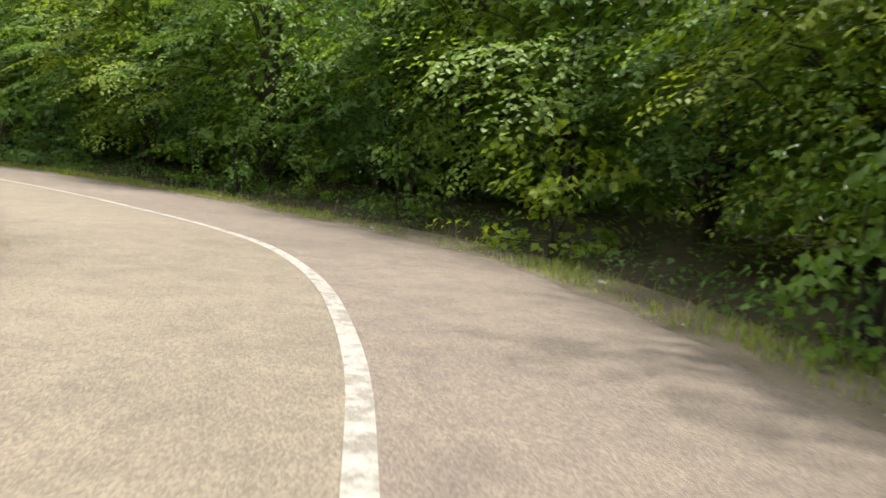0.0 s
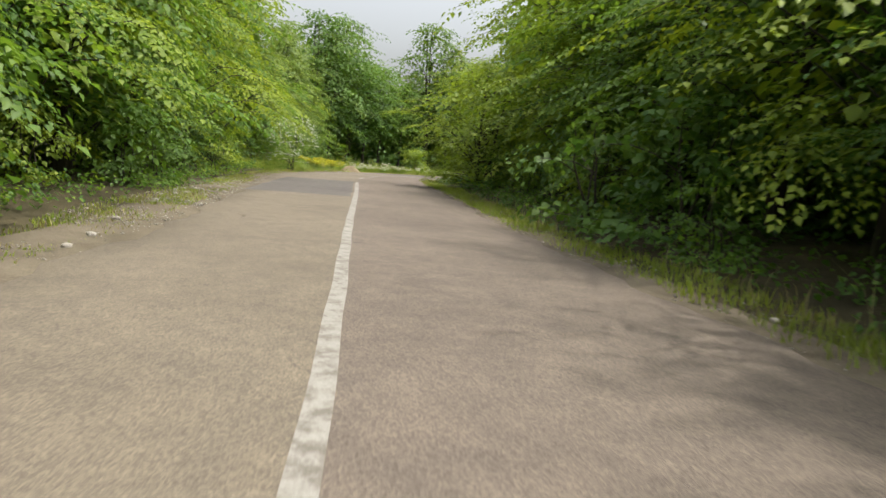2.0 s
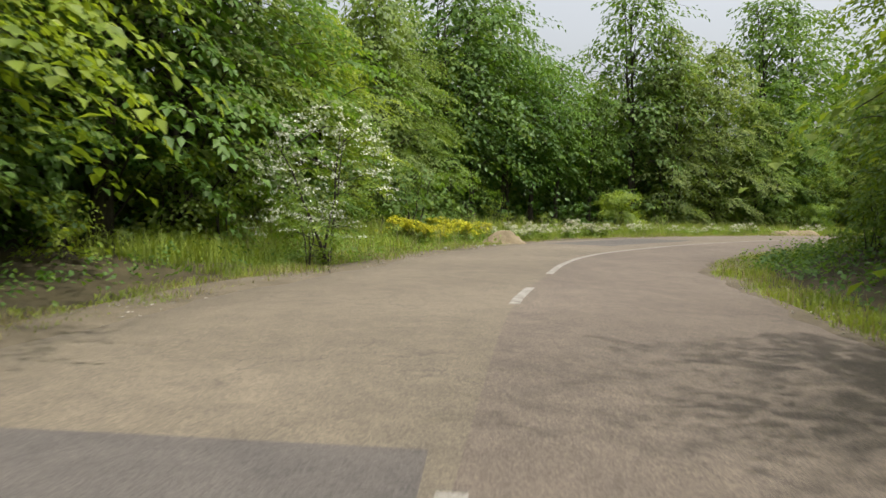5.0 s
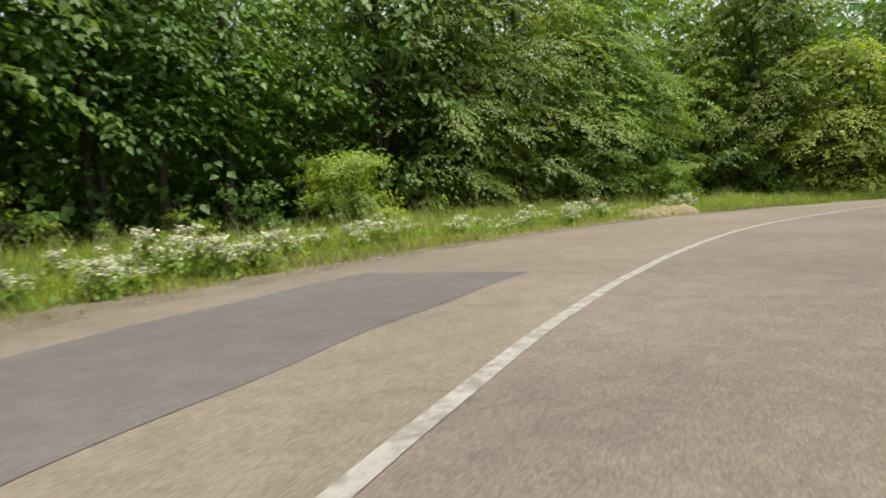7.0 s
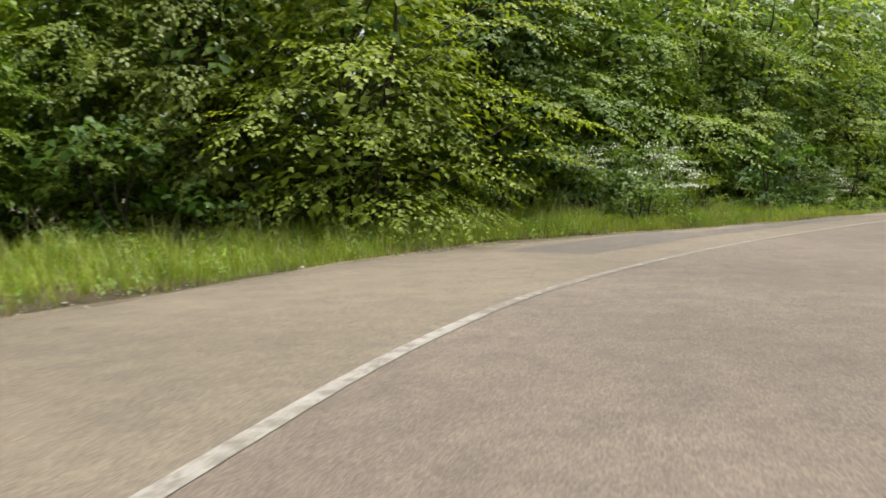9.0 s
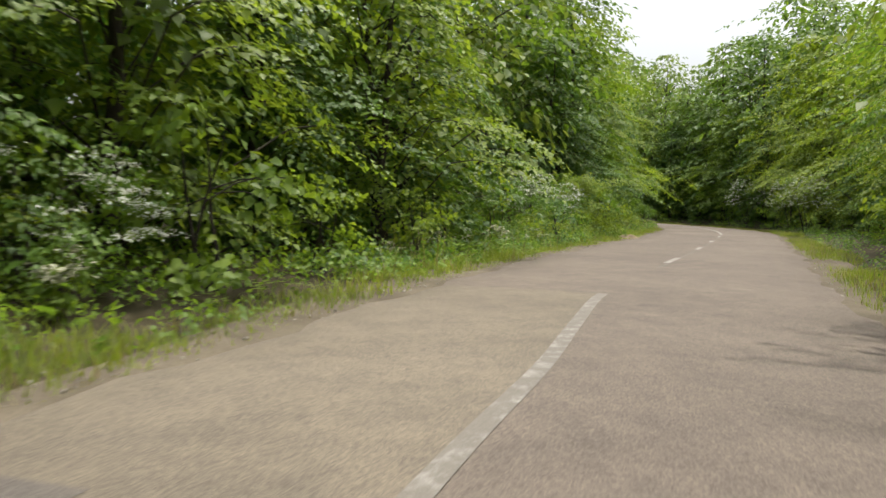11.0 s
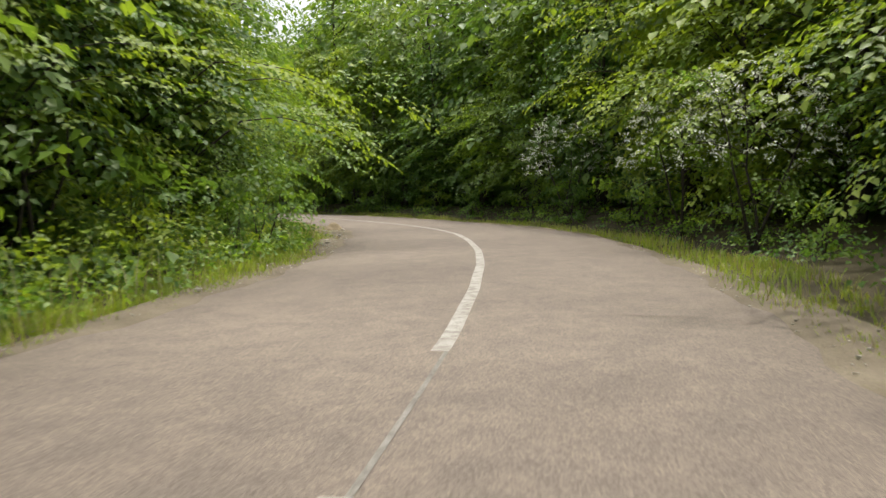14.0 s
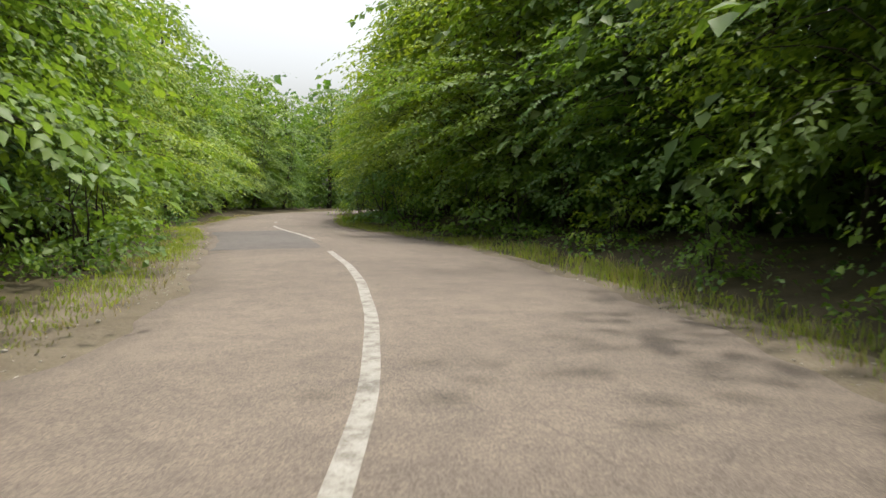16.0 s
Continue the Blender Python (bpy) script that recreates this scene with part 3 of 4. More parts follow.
EDGE_KINDS = [("broad", 11, "leafy green roadside tree with branches down to the verge"), ("bright", 12, "roadside tree with fresh yellow-green foliage"),
              ("deep", 13, "dense dark green roadside tree with layered branches"), ("broad", 14, "tall roadside tree with drooping broad leaves"),
              ("bright", 15, "slender roadside tree with bright green leaves"), ("deep", 16, "dark green tree with spreading lower limbs")]
LIFTED = (13, 14, 15)
EDGE = []
for (kind, seed, label), leaf in zip(EDGE_KINDS, (0.145, 0.12, 0.135, 0.155, 0.115, 0.14)):
    g = np.random.default_rng(seed)
    made = broadleaf(seed, g.uniform(8.5, 11.0), g.uniform(2.5, 3.0), 1.0 if seed in LIFTED else 0.35, kind, leaf, 5.8, 1 + seed % 2, hollow=0.38)
    EDGE.append(tree("roadside_tree", made, label, "tree", "trees along the road"))
MEADOW = []
for leaf, kind, seed, label in ((0.15, "bright", 21, "full green tree at the back of the grass verge"), (0.13, "yellow", 22, "yellow-green tree at the back of the grass verge"),
                          (0.125, "pale", 23, "pale green bushy tree at the back of the grass verge"), (0.15, "broad", 24, "dark green tree with an open trunk in the wood's edge")):
    g = np.random.default_rng(seed)
    made = broadleaf(seed, g.uniform(9.5, 12.0), g.uniform(2.9, 3.4), 0.3, kind, leaf, 8.0, 1 + seed % 3, coarse=0.26)
    MEADOW.append(tree("meadow_edge_tree", made, label, "tree", "trees behind the grass verge"))
BACK = []
for kind, seed, label in (("broad", 31, "tall green forest tree behind the roadside trees"), ("deep", 32, "dark green forest tree in the wood"),
                          ("pale", 33, "pale green forest tree in the wood")):
    made = broadleaf(seed, 11 + seed % 3, 3.7, 0.9, kind, 0.2, 0.0, 1, 0.5, 0.9, 0.1, 0.31)
    BACK.append(tree("forest_tree", made, label, "tree", "trees of the wood"))
OPEN = []
for kind, seed, label in (("broad", 34, "tall forest tree with a bare dark trunk"), ("deep", 35, "dark forest tree with a bare trunk and high crown")):
    made = broadleaf(seed, 12.5, 3.4, 3.4, kind, 0.2, 0.0, 1 + seed % 2, 0.5, 0.75, 0.15, 0.27)
    OPEN.append(tree("forest_tree", made, label, "tree", "trees of the wood"))
GOLDEN = []
for tall, reach, seed, label in ((7.0, 3.1, 25, "yellow-green bushy tree with small leaves at the grass verge"), (2.3, 1.35, 26, "rounded golden-green bush beside the road")):
    made = broadleaf(seed, tall, reach, 0.15, "yellow", 0.1, 7.5, 2, 0.36, 0.62, 0.2, 0.2) if tall > 4 else tree_meshes(seed, tall, reach, 0.15, 34, 15, 0.12, 12, "yellow", 3, 0.32, 1.25)
    GOLDEN.append(tree("golden_tree" if tall > 4 else "golden_bush", made, label, "tree" if tall > 4 else "bush", "yellow-green trees" if tall > 4 else "yellow-green bushes"))
SHRUB = []
for kind, seed, label in (("deep", 41, "low dark green shrub at the wood's edge"), ("bright", 42, "low bright green shrub at the wood's edge"),
                          ("broad", 43, "broad-leaved green shrub at the wood's edge")):
    made = tree_meshes(seed, 2.0, 1.15, 0.05, 18, 6, 0.165, 5, kind, 3, 0.35, 1.2)
    SHRUB.append(tree("shrub", made, label, "shrub", "shrubs along the verge"))

PLANTED = []
BLOSSOM = [tuple(AXIS[along(y)] + RIGHT[along(y)] * (WIDE_R[along(y)] + 1.9)) for y in (130.0, 133.4, 139.0)]
KEPT_FREE = (*((x, y, 2.2) for x, y in BLOSSOM), (-28.0, 118.8, 2.4), (-24.7, 120.5, 3.2), (-48.6, 96.8, 3.3), (-54.8, 92.8, 3.6), (-30.2, 41.7, 2.8))


def plant(kinds, x, y, g, scale, face=None):
    ob = kinds[int(g.integers(len(kinds)))]
    m = pose(x, y, float(height(x, y)[0]), 0, 0, g.uniform(0, 360) if face is None else face + g.normal(0, 22)) @ Matrix.Diagonal((scale, scale, scale * g.uniform(0.9, 1.12), 1))
    if ob not in PLANTED:
        PLANTED.append(ob)
        ob.matrix_basis = m
        return ob
    return copy_thing(ob, m)


def meadow(y, side):
    """How far the open grass reaches beyond the tarmac before the wood begins."""
    if side < 0:
        return float(np.interp(y, [-45, 12, 22, 36, 40, 44, 48, 52, 56, 60, 72, 84, 92, 98, 104, 112, 116, 128, 142, 150], [2.6, 2.4, 1.5, 1.5, 1.8, 2.4, 2.8, 3.8, 5.2, 6.2, 6.6, 5.6, 3.4, 1.9, 1.4, 1.6, 1.2, 1.9, 1.9, 1.4]))
    return float(np.interp(y, [-45, 5, 12, 24, 30, 38, 42, 50, 95, 102, 112, 120, 126, 140, 160], [0.9, 0.9, 1.2, 1.2, 1.8, 1.9, 2.6, 2.9, 2.6, 1.6, 2.2, 2.5, 1.7, 1.4, 0.8]))


g = np.random.default_rng(7)
ROWS = ((0, 3.2, 3.0, EDGE, 1.0), (1, 4.8, 6.4, BACK, 1.05), (2, 6.6, 10.5, BACK, 1.2))
for side in (-1, 1):
    for row, gap, low, kinds, size in ROWS:
        i = 4.0
        while i < COUNT - 4:
            k = int(i)
            p = AXIS[k]
            open_side = side < 0 and 44 < p[1] < 95
            tall = 1.25 if row and open_side else (0.95 if row == 0 else 1.15) if side > 0 and p[1] > 105 else 0.85 if row and side > 0 and p[1] < 40 else 1.0
            if side < 0 and 126 < p[1] < 166:
                tall = 1.0 if row == 0 else 1.15
            if side < 0 and 49 < p[1] < 78:
                tall = float(np.interp(p[1], [52, 60, 76, 78], [0.7, 0.92, 1.0, 1.05])) * (1.0 if row == 0 else 0.95)
            if side > 0 and p[1] < 24:
                tall *= 0.85
            out = (WIDE_R[k] if side > 0 else WIDE_L[k]) + meadow(p[1], side) + low + g.uniform(-0.6, 0.9)
            q = p + RIGHT[k] * side * out
            if row == 2 and not (open_side or (side > 0 and (12 < p[1] < 34 or p[1] > 105))):
                i += 4
                continue
            if k > along((-20 if side < 0 else 1) if row else -6 if side > 0 else 6) and (row or k < along(205)):
                away, s, j = outside(q[0], q[1])
                if (row or all(math.hypot(q[0] - fx, q[1] - fy) > r for fx, fy, r in KEPT_FREE)) and away[0] > meadow(AXIS[j[0], 1], s[0]) + low * 0.8 - 0.3:
                    to = -RIGHT[k] * side * 0.85 - TANGENT[k] * 0.5
                    face = math.degrees(math.atan2(to[1], to[0]))
                    plant(EDGE[2:5] if row == 0 and (p[1] < 45 or p[1] > (112 if side > 0 else 131)) and g.uniform() < 0.8 else OPEN if row == 0 and side < 0 and 58 < p[1] < 74 else MEADOW if open_side and row == 0 else OPEN if row and side < 0 and 66 < p[1] < 100 and g.uniform() < 0.4 else kinds, q[0], q[1], g, tall * size * g.uniform(0.85, 1.15), face if row == 0 else None)
            i += gap / STEP * g.uniform(0.75, 1.25) * (0.65 if (row and side > 0 and (p[1] < 45 or 118 < p[1] < 130)) or (row == 0 and (open_side or (side > 0 and p[1] < 14))) else 1.0)
    i = 10.0
    while i < COUNT - 60:
        k = int(i)
        p = AXIS[k]
        out = (WIDE_R[k] if side > 0 else WIDE_L[k]) + meadow(p[1], side) + g.uniform(0.3, 1.6)
        q = p + RIGHT[k] * side * out
        if -10 < p[1] < 180:
            plant(SHRUB, q[0], q[1], g, g.uniform(0.6, 1.25))
        if side < 0 and (44 < p[1] < 59 or 74 < p[1] < 98):
            q = p + RIGHT[k] * side * (out + 1.2)
            plant(SHRUB, q[0], q[1], g, g.uniform(0.9, 1.4))
        i += g.uniform(3.2, 6.4) * (1.5 if p[1] < 44 or p[1] > (112 if side > 0 else 133) else 1.0)

for _ in range(26):
    i = int(g.integers(along(109), along(134)))
    q = AXIS[i] - RIGHT[i] * (WIDE_L[i] + g.uniform(1.3, 2.5))
    plant(SHRUB, q[0], q[1], g, g.uniform(0.4, 0.7))


for which, x, y, size in ((0, -54.8, 92.8, 1.25), (0, -30.2, 41.7, 0.8), (0, -11.6, 137.6, 0.65), (0, 5.6, 9.5, 0.7),
                          (1, -24.7, 120.5, 0.9), (1, -60.6, 66.5, 1.0), (1, -59.6, 84.0, 0.9)):
    at, off = beside(x, y)
    to = -RIGHT[at[0]] * np.sign(off[0]) - TANGENT[at[0]]
    plant([GOLDEN[which]], x, y, g, size, math.degrees(math.atan2(to[1], to[0])))


# ---- the wood's depth: foliage too far in to tell one tree from the next ----
# Added thicker and taller to block sky light from behind and darken gaps.
n = 260000
wx, wy = g.uniform(-108, 58, n), g.uniform(-45, 262, n)
away = outside(wx, wy)[0]
parts = []
for near, far, leaf in ((8.5, 14, 0.42), (14, 28, 1.1)):
    keep = (away > near) & (away < far)
    px, py = wx[keep], wy[keep]
    tall = np.where((px < -50) & (py > 40) & (py < 100), 8.5, np.where(py > 100, 16, 12))
    pz = height(px, py) + tall * g.uniform(0, 1, len(px)) * (0.8 + 0.2 * lumps(px, py, 4, 9))
    turn = g.uniform(0, 6.28, len(px))
    parts.append(sprays(np.stack([px, py, pz], 1), np.stack([np.cos(turn), np.sin(turn), 0 * turn], 1), np.full(len(px), 1.5), leaf, 4 if leaf < 0.5 else 2, g))
v, f = gather(parts)
tagged(piece("deep_wood", mesh("deep_wood", v, f, LEAF["deep"])), "dark green foliage deep in the wood", "woodland", kind="stuff")


# ---- filler foliage added behind the first trees, so the gaps between them stay dark ----
n = 170000
wx, wy = g.uniform(-72, 18, n), g.uniform(-8, 205, n)
away, side, i = outside(wx, wy)
opening = np.where(side < 0, np.array([meadow(y, -1) for y in AXIS[:, 1]])[i], np.array([meadow(y, 1) for y in AXIS[:, 1]])[i])
keep = (away > opening + 3.4) & (away < opening + 7.5)
wx, wy = wx[keep], wy[keep]
wz = height(wx, wy) + 4.2 * g.uniform(0, 1, len(wx)) ** 1.2
turn = g.uniform(0, 6.28, len(wx))
v, f = sprays(np.stack([wx, wy, wz], 1), np.stack([np.cos(turn), np.sin(turn), 0 * turn], 1), np.full(len(wx), 0.8), 0.27, 4, g)
tagged(piece("undergrowth", mesh("undergrowth", v, f, LEAF["deep"])), "dark green filler foliage added to darken the gaps between trees", "undergrowth", kind="stuff")


# ---- grass ----
def blades(x, y, tall, wide, g):
    """Bent tapering grass blades standing at the places given."""
    n = len(x)
    z = height(x, y) - 0.02
    a = g.uniform(0, 6.28, n)
    h = tall * g.uniform(0.35, 1.15, n) * (1 + 0.3 * lumps(x, y, 0.9, 17) + 0.2 * lumps(x, y, 3.0, 18))
    bend = h * g.uniform(0.15, 0.9, n)
    dx, dy = np.cos(a), np.sin(a)
    px, py = -dy * wide * 0.5, dx * wide * 0.5
    b0 = np.stack([x + px, y + py, z], 1)
    b1 = np.stack([x - px, y - py, z], 1)
    m0 = np.stack([x + px * 0.8 + dx * bend * 0.3, y + py * 0.8 + dy * bend * 0.3, z + h * 0.6], 1)
    m1 = np.stack([x - px * 0.8 + dx * bend * 0.3, y - py * 0.8 + dy * bend * 0.3, z + h * 0.6], 1)
    t = np.stack([x + dx * bend, y + dy * bend, z + h], 1)
    v = np.stack([b0, b1, m1, m0, t], 1).reshape(-1, 3)
    k = np.arange(n)[:, None] * 5
    return v, np.concatenate([k + [0, 1, 2], k + [0, 2, 3], k + [3, 2, 4]])


def scatter(y0, y1, side, near, far, density, g, clump=0.0, seed=1):
    """Places beside the tarmac, between two stations and two distances from its edge."""
    i0, i1 = along(y0), along(y1)
    n = int(abs(i1 - i0) * STEP * (far - near) * density)
    i = g.integers(min(i0, i1), max(i0, i1), n)
    u = near + (far - near) * g.uniform(0, 1, n)
    off = side * ((WIDE_R[i] if side > 0 else WIDE_L[i]) + u)
    p = AXIS[i] + TANGENT[i] * g.uniform(-0.3, 0.3, n)[:, None] + RIGHT[i] * off[:, None]
    keep = lumps(p[:, 0], p[:, 1], 0.8, seed) > clump - 1 + g.uniform(-0.5, 0.5, n)
    out, s, _ = outside(p[:, 0], p[:, 1])
    keep &= out > near * 0.7
    return p[keep, 0], p[keep, 1]


def grass(name, label, areas, tall, wide, material, seed):
    g = np.random.default_rng(seed)
    parts = [blades(*scatter(*area, g, clump, seed + k), tall * f, wide, g) for k, (area, clump, f) in enumerate(areas)]
    v, f = gather(parts)
    tagged(piece(name, mesh(name, v, f, material)), label, "grass", kind="stuff")


grass("verge_grass", "short green grass along the asphalt edges", [((-8, 42, -1, 0.3, 1.5, 240), 0.7, 0.5), ((42, 131, -1, 0.3, 1.5, 120), 0.75, 1.0), ((131, 185, -1, 0.5, 1.5, 200), 0.8, 0.5), ((42, 80, -1, 0.6, 1.9, 150), 0.3, 1.1), ((-8, 46, 1, 0.12, 1.2, 230), 0.1, 1.0), ((46, 185, 1, 0.15, 1.4, 150), 0.3, 1.0), ((99, 131, -1, 0.12, 1.0, 190), 0.2, 0.85), ((151, 165, -1, 0.12, 1.0, 190), 0.2, 0.85)], 0.17, 0.013, GRASS, 61)
grass("dry_verge_grass", "dry straw-coloured grass along the asphalt edges", [((-8, 42, -1, 0.2, 1.3, 150), 0.7, 0.45), ((42, 130, -1, 0.15, 1.1, 60), 0.8, 0.9), ((130, 190, -1, 0.3, 1.3, 120), 0.8, 0.45), ((42, 80, -1, 0.5, 1.9, 120), 0.45, 0.75), ((-8, 190, 1, 0.2, 1.3, 60), 0.75, 1.0)], 0.22, 0.012, DRY, 62)
grass("tall_grass", "tall lush meadow grass between the road and the wood", [((42, 78, -1, 1.5, 4.2, 260), 0.3, 0.85), ((78, 100, -1, 0.8, 4.2, 260), 0.3, 0.85), ((48, 94, -1, 3.5, 7.5, 150), 0.2, 1.1),
      ((104, 136, -1, 0.5, 1.6, 120), 0.5, 0.42), ((106, 134, 1, 0.4, 1.2, 60), 0.7, 0.4)], 0.5, 0.017, GRASS, 63)
grass("seeding_grass", "taller seeding grass stalks standing in the meadow", [((44, 98, -1, 0.9, 6.0, 14), 0.3, 1.0), ((104, 136, -1, 0.6, 2.2, 10), 0.3, 0.8), ((4, 40, 1, 0.5, 1.6, 6), 0.5, 0.7)], 0.85, 0.012, DRY, 64)


def weeds(name, label, areas, tall, leaf, kind, seed):
    """Low broad-leaved growth between the grass."""
    g = np.random.default_rng(seed)
    parts = []
    for k, (area, clump) in enumerate(areas):
        x, y = scatter(*area, g, clump, seed + k)
        n = len(x)
        z = height(x, y) + tall * g.uniform(0.05, 1.0, n) * (1 + 0.5 * lumps(x, y, 0.7, seed))
        a = g.uniform(0, 6.28, n)
        parts.append(sprays(np.stack([x, y, z], 1), np.stack([np.cos(a), np.sin(a), g.normal(0.3, 0.2, n)], 1), np.full(n, leaf * 3), leaf, 5, g))
    v, f = gather(parts)
    tagged(piece(name, mesh(name, v, f, LEAF[kind])), label, "weeds", kind="stuff")


weeds("verge_weeds", "low green broad-leaved weeds in the verge", [((44, 104, -1, 0.6, 5.5, 18), 0.6), ((104, 133, -1, 0.6, 2.6, 26), 0.4), ((133, 160, -1, 1.4, 2.6, 6), 0.6), ((2, 44, -1, 1.5, 2.6, 7), 0.7), ((45, 105, 1, 0.5, 2.6, 14), 0.6), ((105, 160, 1, 1.0, 2.4, 4), 0.7)], 0.28, 0.085, "bright", 65)
weeds("nettle_bank", "tall lush green nettles along the verge", [((111, 134, -1, 1.1, 2.7, 34), 0.3)], 0.6, 0.1, "bright", 67)
weeds("dark_weeds", "darker low weeds under the wood's edge", [((104, 133, -1, 0.9, 3.0, 18), 0.5), ((133, 160, -1, 1.3, 3.0, 9), 0.5), ((2, 44, -1, 1.4, 3.0, 9), 0.5), ((45, 105, 1, 0.9, 3.2, 14), 0.5), ((105, 160, 1, 1.2, 3.2, 8), 0.6), ((-6, 45, 1, 1.1, 3.4, 15), 0.4)], 0.3, 0.1, "deep", 66)


# ---- flowering plants ----
def flower_meshes(seed, tall, spread, stems, petal, material):
    """Stems with small leaves, and flat clustered heads of tiny petals."""
    g = np.random.default_rng(seed)
    wood, heads, leaf_at = [], [], []
    for _ in range(stems):
        a, r = g.uniform(0, 6.28), spread * math.sqrt(g.uniform(0, 1))
        h = tall * g.uniform(0.55, 1.15)
        foot = np.array([math.cos(a) * r * 0.4, math.sin(a) * r * 0.4, -0.03])
        top = np.array([math.cos(a) * r, math.sin(a) * r, h])
        mid = (foot + top) / 2 + [0, 0, 0.06]
        wood.append(tube([foot, mid, top], [0.007, 0.005, 0.004], 3))
        heads.append(top)
        leaf_at += [foot * 0.6 + top * 0.4, foot * 0.3 + top * 0.7]
    heads = np.array(heads)
    n = 34
    c = heads[:, None] + g.normal(0, 1, (len(heads), n, 3)) * [0.05, 0.05, 0.028]
    c = c.reshape(-1, 3)
    a = g.uniform(0, 6.28, len(c))
    s = petal * g.uniform(0.6, 1.2, len(c))
    u = np.stack([np.cos(a), np.sin(a), g.normal(0, 0.3, len(c))], 1) * s[:, None]
    w = np.stack([-np.sin(a), np.cos(a), g.normal(0, 0.3, len(c))], 1) * s[:, None]
    v = np.stack([c - u, c - w, c + u, c + w], 1).reshape(-1, 3)
    k = np.arange(len(c))[:, None] * 4
    bloom = mesh("bloom", v, np.concatenate([k + [0, 1, 2], k + [0, 2, 3]]), material)
    at = np.repeat(np.array(leaf_at), 2, axis=0)
    way = g.normal(0, 1, (len(at), 3)) * [1, 1, 0.3]
    lv, lf = sprays(at, way, np.full(len(at), 0.16), 0.09, 4, g)
    wv, wf = gather(wood)
    return mesh("stem", wv, wf, GRASS), bloom, mesh("foliage", lv, lf, LEAF["bright"])


def flower(name, meshes, label, group):
    thing = tagged(new(name), label, "wild flower", group)
    for part_name, me in zip(("stem", "bloom", "foliage"), meshes):
        tagged(piece(part_name, me, thing), kind="stuff")
    return thing


WHITES = [flower("white_wildflower", flower_meshes(71 + k, 0.42, 0.3, 7, 0.026, WHITE), "clump of white clustered wild flowers in the grass", "white flowers of the verge") for k in range(2)]
YELLOWS = [flower("yellow_wildflower", flower_meshes(75 + k, 0.55, 0.34, 15, 0.03, YELLOW), "clump of bright yellow wild flowers in the grass", "yellow flowers of the verge") for k in range(2)]


def sow(kinds, y0, y1, near, far, number, seed, side=-1, size=1.0):
    g = np.random.default_rng(seed)
    for _ in range(number):
        i = int(g.integers(along(y0), along(y1)))
        out = side * ((WIDE_R[i] if side > 0 else WIDE_L[i]) + g.uniform(near, far))
        q = AXIS[i] + RIGHT[i] * out
        plant(kinds, q[0], q[1], g, size * g.uniform(0.7, 1.2))


sow(YELLOWS, 49.6, 54.0, 1.7, 3.4, 46, 81, -1, 0.9)
sow(YELLOWS, 53.5, 56, 2.6, 3.6, 5, 82, -1, 0.85)
sow(WHITES, 53.8, 57, 0.8, 2.4, 16, 89)
sow(WHITES, 57, 62, 0.9, 2.4, 18, 83)
sow(WHITES, 62, 68, 1.1, 2.4, 12, 84)
sow(WHITES, 68, 75, 1.2, 2.5, 16, 87)
sow(WHITES, 76, 82, 1.6, 2.8, 7, 88)
sow(WHITES, 100, 112, 1.2, 2.2, 6, 86)


# ---- blossoming bushes ----
def blossom_meshes(seed, tall, reach, n, each, flat, petal):
    wood, crown = tree_meshes(seed, tall, reach, 0.15, 26, 7, 0.11, 9, "broad", 3, 0.45, 1.0)
    g = np.random.default_rng(seed + 1)
    a, h = g.uniform(0, 6.28, n), g.uniform(0.45, 1.0, n)
    r = reach * (1 - np.abs(h - 0.45) ** 1.5) * g.uniform(0.85, 1.2, n)
    c = np.stack([np.cos(a) * r, np.sin(a) * r, h * tall], 1)
    c = (c[:, None] + g.normal(0, 1, (n, each, 3)) * [flat, flat, 0.03]).reshape(-1, 3)
    ang = g.uniform(0, 6.28, len(c))
    s = petal * g.uniform(0.6, 1.3, len(c))
    u = np.stack([np.cos(ang), np.sin(ang), g.normal(0, 0.6, len(c))], 1) * s[:, None]
    w = np.stack([-np.sin(ang), np.cos(ang), g.normal(0, 0.6, len(c))], 1) * s[:, None]
    v = np.stack([c - u, c - w, c + u, c + w], 1).reshape(-1, 3)
    k = np.arange(len(c))[:, None] * 4
    return wood, crown, mesh("blossom", v, np.concatenate([k + [0, 1, 2], k + [0, 2, 3]]), BLOOM)


HAWTHORN = []
for seed, tall, reach, n, each, flat, petal in ((91, 2.0, 1.5, 46, 34, 0.15, 0.02), (92, 4.4, 1.9, 190, 11, 0.08, 0.028)):
    made = blossom_meshes(seed, tall, reach, n, each, flat, petal)
    bush = tree("blossoming_bush", made[:2], "green bush covered with white blossom at the wood's edge", "bush", "blossoming bushes")
    piece("blossom", made[2], bush, "white blossom clusters")
    HAWTHORN.append(bush)
for which, x, y, size in ((0, -48.4, 96.5, 1.05), (0, -48.0, 98.6, 0.7), (0, -43.9, 40.6, 0.6), (1, -44.3, 41.2, 0.7), (0, -41.8, 104.4, 0.7), (0, -29.0, 118.2, 1.1), (0, -27.3, 119.2, 1.05), (1, -26.4, 120.3, 0.55),
                          *((1, x, y, 1.0) for x, y in BLOSSOM)):
    plant([HAWTHORN[which]], x, y, g, size)


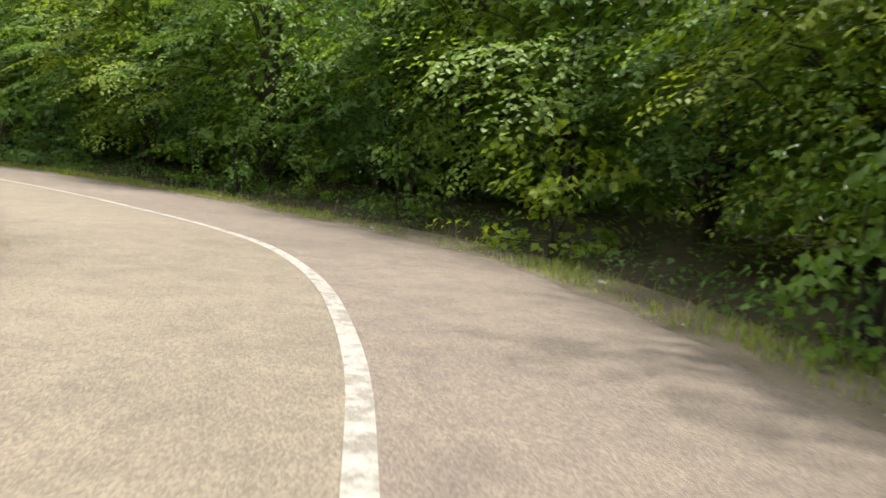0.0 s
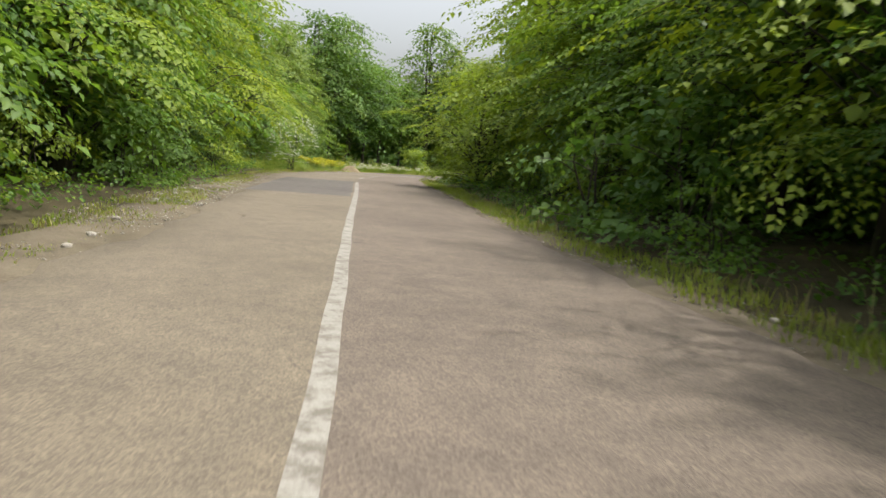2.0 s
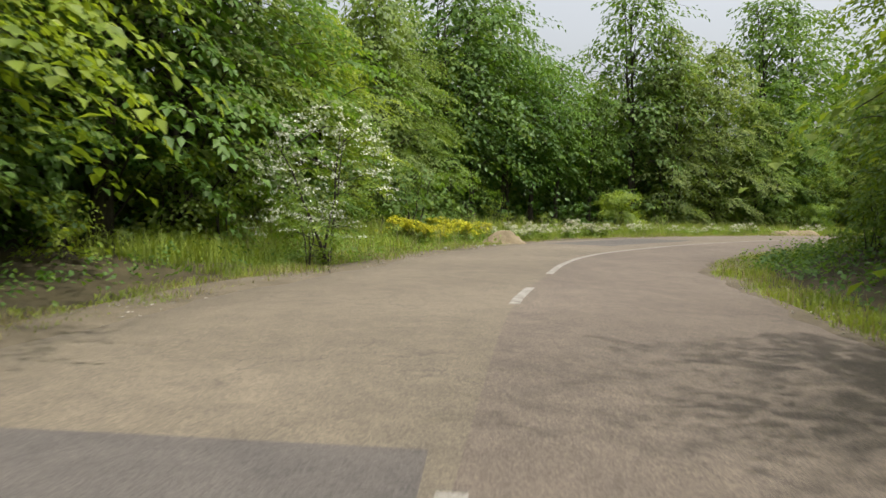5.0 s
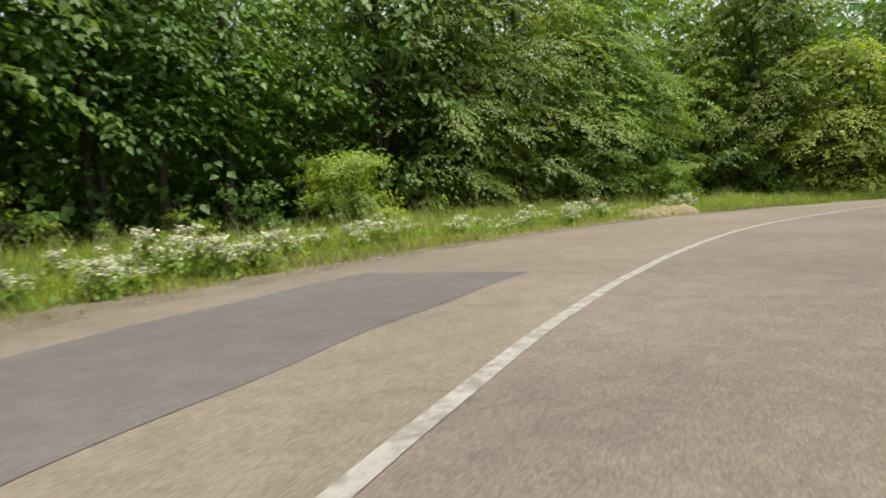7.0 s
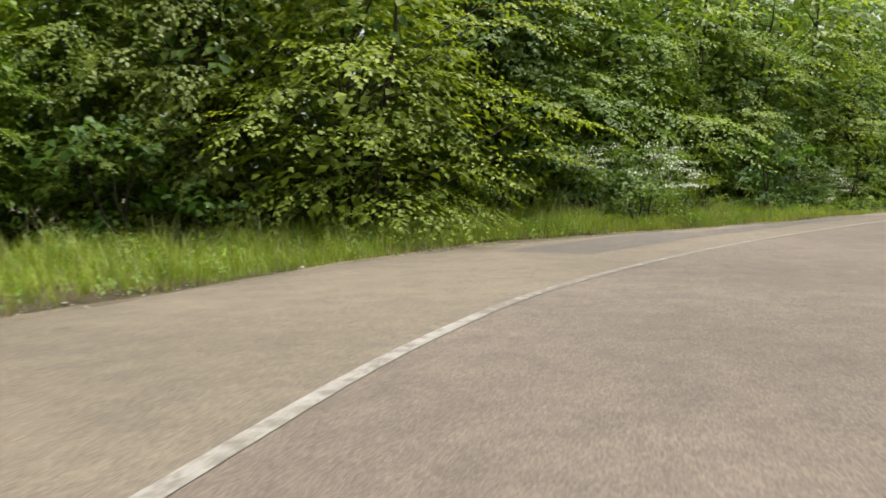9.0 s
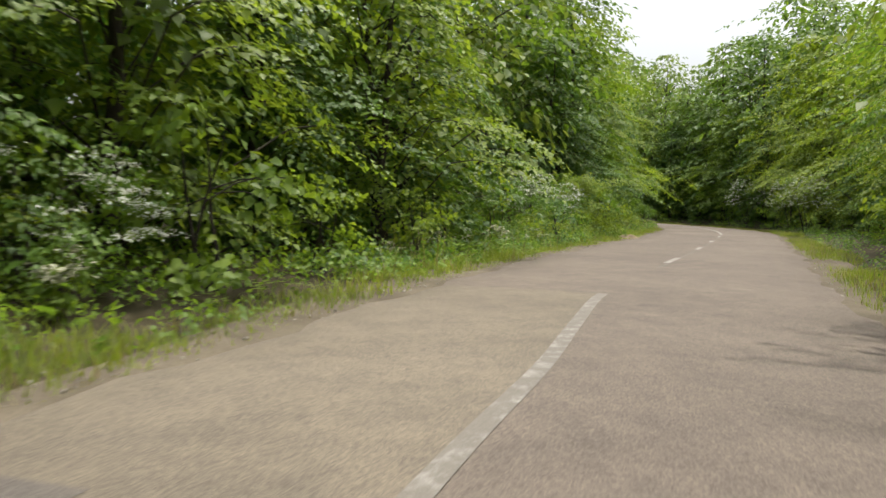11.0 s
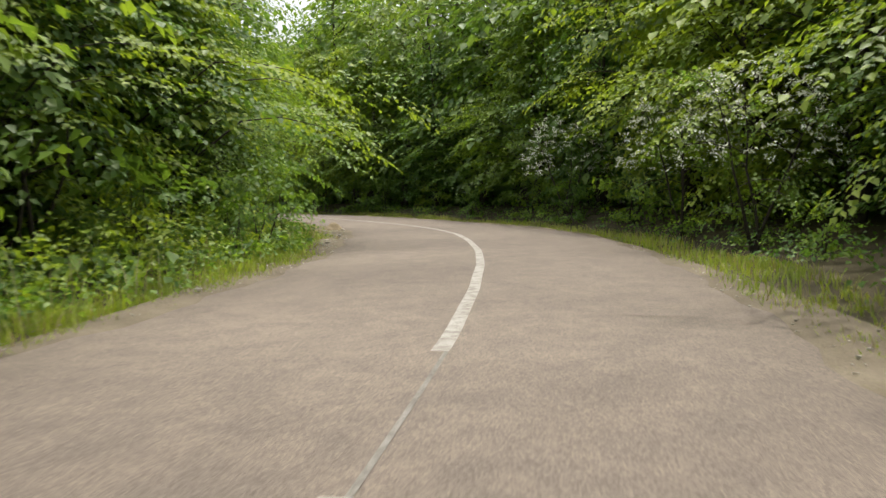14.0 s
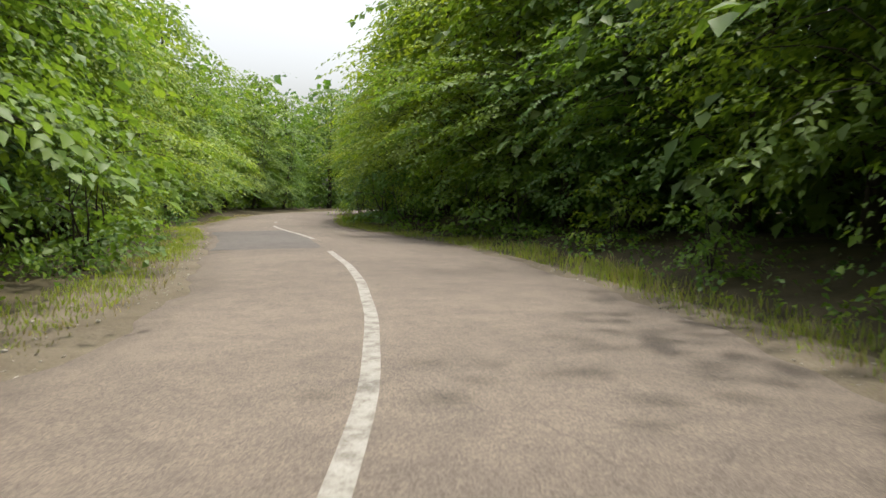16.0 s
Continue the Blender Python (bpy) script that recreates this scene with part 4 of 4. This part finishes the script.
# ---- heaps of soil, stones, litter ----
def heap_mesh(seed, lx, ly, h, flat=1.0):
    """A low rounded pile with a slumped foot and lumps."""
    n, rings = 28, 9
    rng = np.random.default_rng(seed)
    verts = [(0.0, 0.0, h)]
    for r in range(1, rings + 1):
        f = r / rings
        for k in range(n):
            a = 2 * math.pi * k / n
            wob = 1 + 0.12 * math.sin(3 * a + seed) + 0.08 * math.sin(5 * a + 2 * seed) + rng.normal(0, 0.015)
            z = h * (0.5 + 0.5 * math.cos(math.pi * f**flat)) * (1 + 0.25 * math.sin(2 * a + seed) * f) + rng.normal(0, 0.02)
            verts.append((lx * f * wob * math.cos(a), ly * f * wob * math.sin(a), z if r < rings else -0.1))
    tri = [(0, 1 + k, 1 + (k + 1) % n) for k in range(n)]
    for r in range(rings - 1):
        for k in range(n):
            a, b = 1 + r * n + k, 1 + r * n + (k + 1) % n
            c, d = a + n, b + n
            tri += [(a, c, d), (a, d, b)]
    return mesh("soil_heap", verts, tri, HEAP, True)


for k, (x, y, turn, lx, ly, h, flat) in enumerate(((-51.05, 50.9, 55, 0.95, 0.6, 0.46, 1.15), (-56.9, 77.9, 92, 1.65, 0.95, 0.31, 3.0), (-57.0, 76.0, 95, 1.0, 0.7, 0.27, 1.6), (-22.4, 120.4, 46, 1.25, 0.45, 0.13, 2.2), (-5.45, 141.1, 60, 0.5, 0.35, 0.22, 1.4))):
    ob = piece("soil_mound", heap_mesh(k + 3, lx, ly, h, flat))
    ob.matrix_basis = pose(x, y, float(height(x, y)[0]), 0, 0, turn)
    tagged(ob, "low heap of pale sandy soil on the verge", "soil heap", "heaps on the verge")


def stone_mesh(seed):
    bm = bmesh.new()
    bmesh.ops.create_icosphere(bm, subdivisions=1, radius=1.0)
    rng = random.Random(seed)
    for v in bm.verts:
        v.co *= rng.uniform(0.7, 1.15)
        v.co.z *= 0.6
    me = bpy.data.meshes.new("stone")
    bm.to_mesh(me)
    bm.free()
    me.materials.append(STONE)
    return me


STONES = [stone_mesh(k) for k in range(4)]
g = np.random.default_rng(99)
for y0, y1, side, near, far, number in ((24, 31, -1, 0.1, 1.3, 36), (9, 24, -1, 0.2, 0.9, 14), (6, 22, 1, 0.2, 0.9, 14), (48, 52, -1, 0.2, 0.8, 10), (60, 92, -1, 0.1, 0.5, 16), (126, 146, -1, 0.2, 0.9, 20)):
    for _ in range(number):
        i = int(g.integers(along(y0), along(y1)))
        q = AXIS[i] + RIGHT[i] * side * ((WIDE_R[i] if side > 0 else WIDE_L[i]) + g.uniform(near, far))
        r = g.uniform(0.02, 0.07)
        ob = tagged(new("stone", STONES[int(g.integers(4))]), "small pale stone lying on the road shoulder", "stone", "stones on the shoulder")
        ob.matrix_basis = pose(q[0], q[1], max(0.0, float(height(q[0], q[1])[0])) + r * 0.2, 0, 0, g.uniform(0, 360)) @ Matrix.Diagonal((r, r * 0.8, r, 1))


def gravel(areas, seed):
    """Loose chips: small four-sided stones scattered over the shoulders."""
    rng = np.random.default_rng(seed)
    parts = []
    for area in areas:
        x, y = scatter(*area, rng, 0.4, seed)
        n = len(x)
        r = rng.uniform(0.008, 0.03, n)
        z = np.maximum(height(x, y), -0.01)
        corners = rng.normal(0, 1, (n, 4, 3))
        corners /= np.linalg.norm(corners, axis=2)[..., None]
        v = np.stack([x, y, z + r * 0.3], 1)[:, None] + corners * r[:, None, None] * [1.2, 1.2, 0.7]
        k = np.arange(n)[:, None] * 4
        parts.append((v.reshape(-1, 3), np.concatenate([k + [0, 1, 2], k + [0, 2, 3], k + [0, 3, 1], k + [1, 3, 2]])))
    v, f = gather(parts)
    tagged(piece("gravel", mesh("gravel", v, f, STONE)), "loose pale gravel chips on the shoulders", "gravel", kind="stuff")


gravel([(22, 34, -1, 0.05, 1.5, 90), (-5, 45, -1, 0.02, 0.8, 25), (-5, 45, 1, 0.02, 0.9, 25), (45, 105, -1, 0.02, 0.6, 30), (105, 165, -1, 0.02, 0.9, 30), (105, 165, 1, 0.02, 0.7, 20)], 101)


def stick(name, label, x, y, turn, length, thick, tilt, seed):
    """A fallen stick with a side twig."""
    rng = np.random.default_rng(seed)
    u = np.linspace(0, 1, 6)
    pts = np.column_stack([length * u, rng.normal(0, 0.03 * length, 6), thick + length * math.tan(radians(tilt)) * u])
    side = np.column_stack([length * (0.5 + 0.25 * u[:4]), 0.25 * length * u[:4], pts[3, 2] + 0.05 * length * u[:4]])
    v, f = gather([tube(pts, thick * (1 - 0.7 * u), 5), tube(side, thick * 0.5 * (1 - 0.6 * u[:4]), 4)])
    ob = piece(name, mesh(name, v, f, TWIG))
    ob.matrix_basis = pose(x, y, max(0.02, float(height(x, y)[0])), 0, 0, turn)
    tagged(ob, label, "fallen branch", "fallen branches")


stick("fallen_twig", "thin brown twig lying on the asphalt", -17.66, 21.95, 145, 0.7, 0.005, 0, 1)
stick("dead_branch", "pale dead branch lying in the verge weeds", -19.9, 126.4, 20, 1.5, 0.02, 16, 2)
stick("dead_branch", "pale dead branch lying in the verge weeds", -20.2, 125.6, 75, 1.2, 0.018, 22, 3)
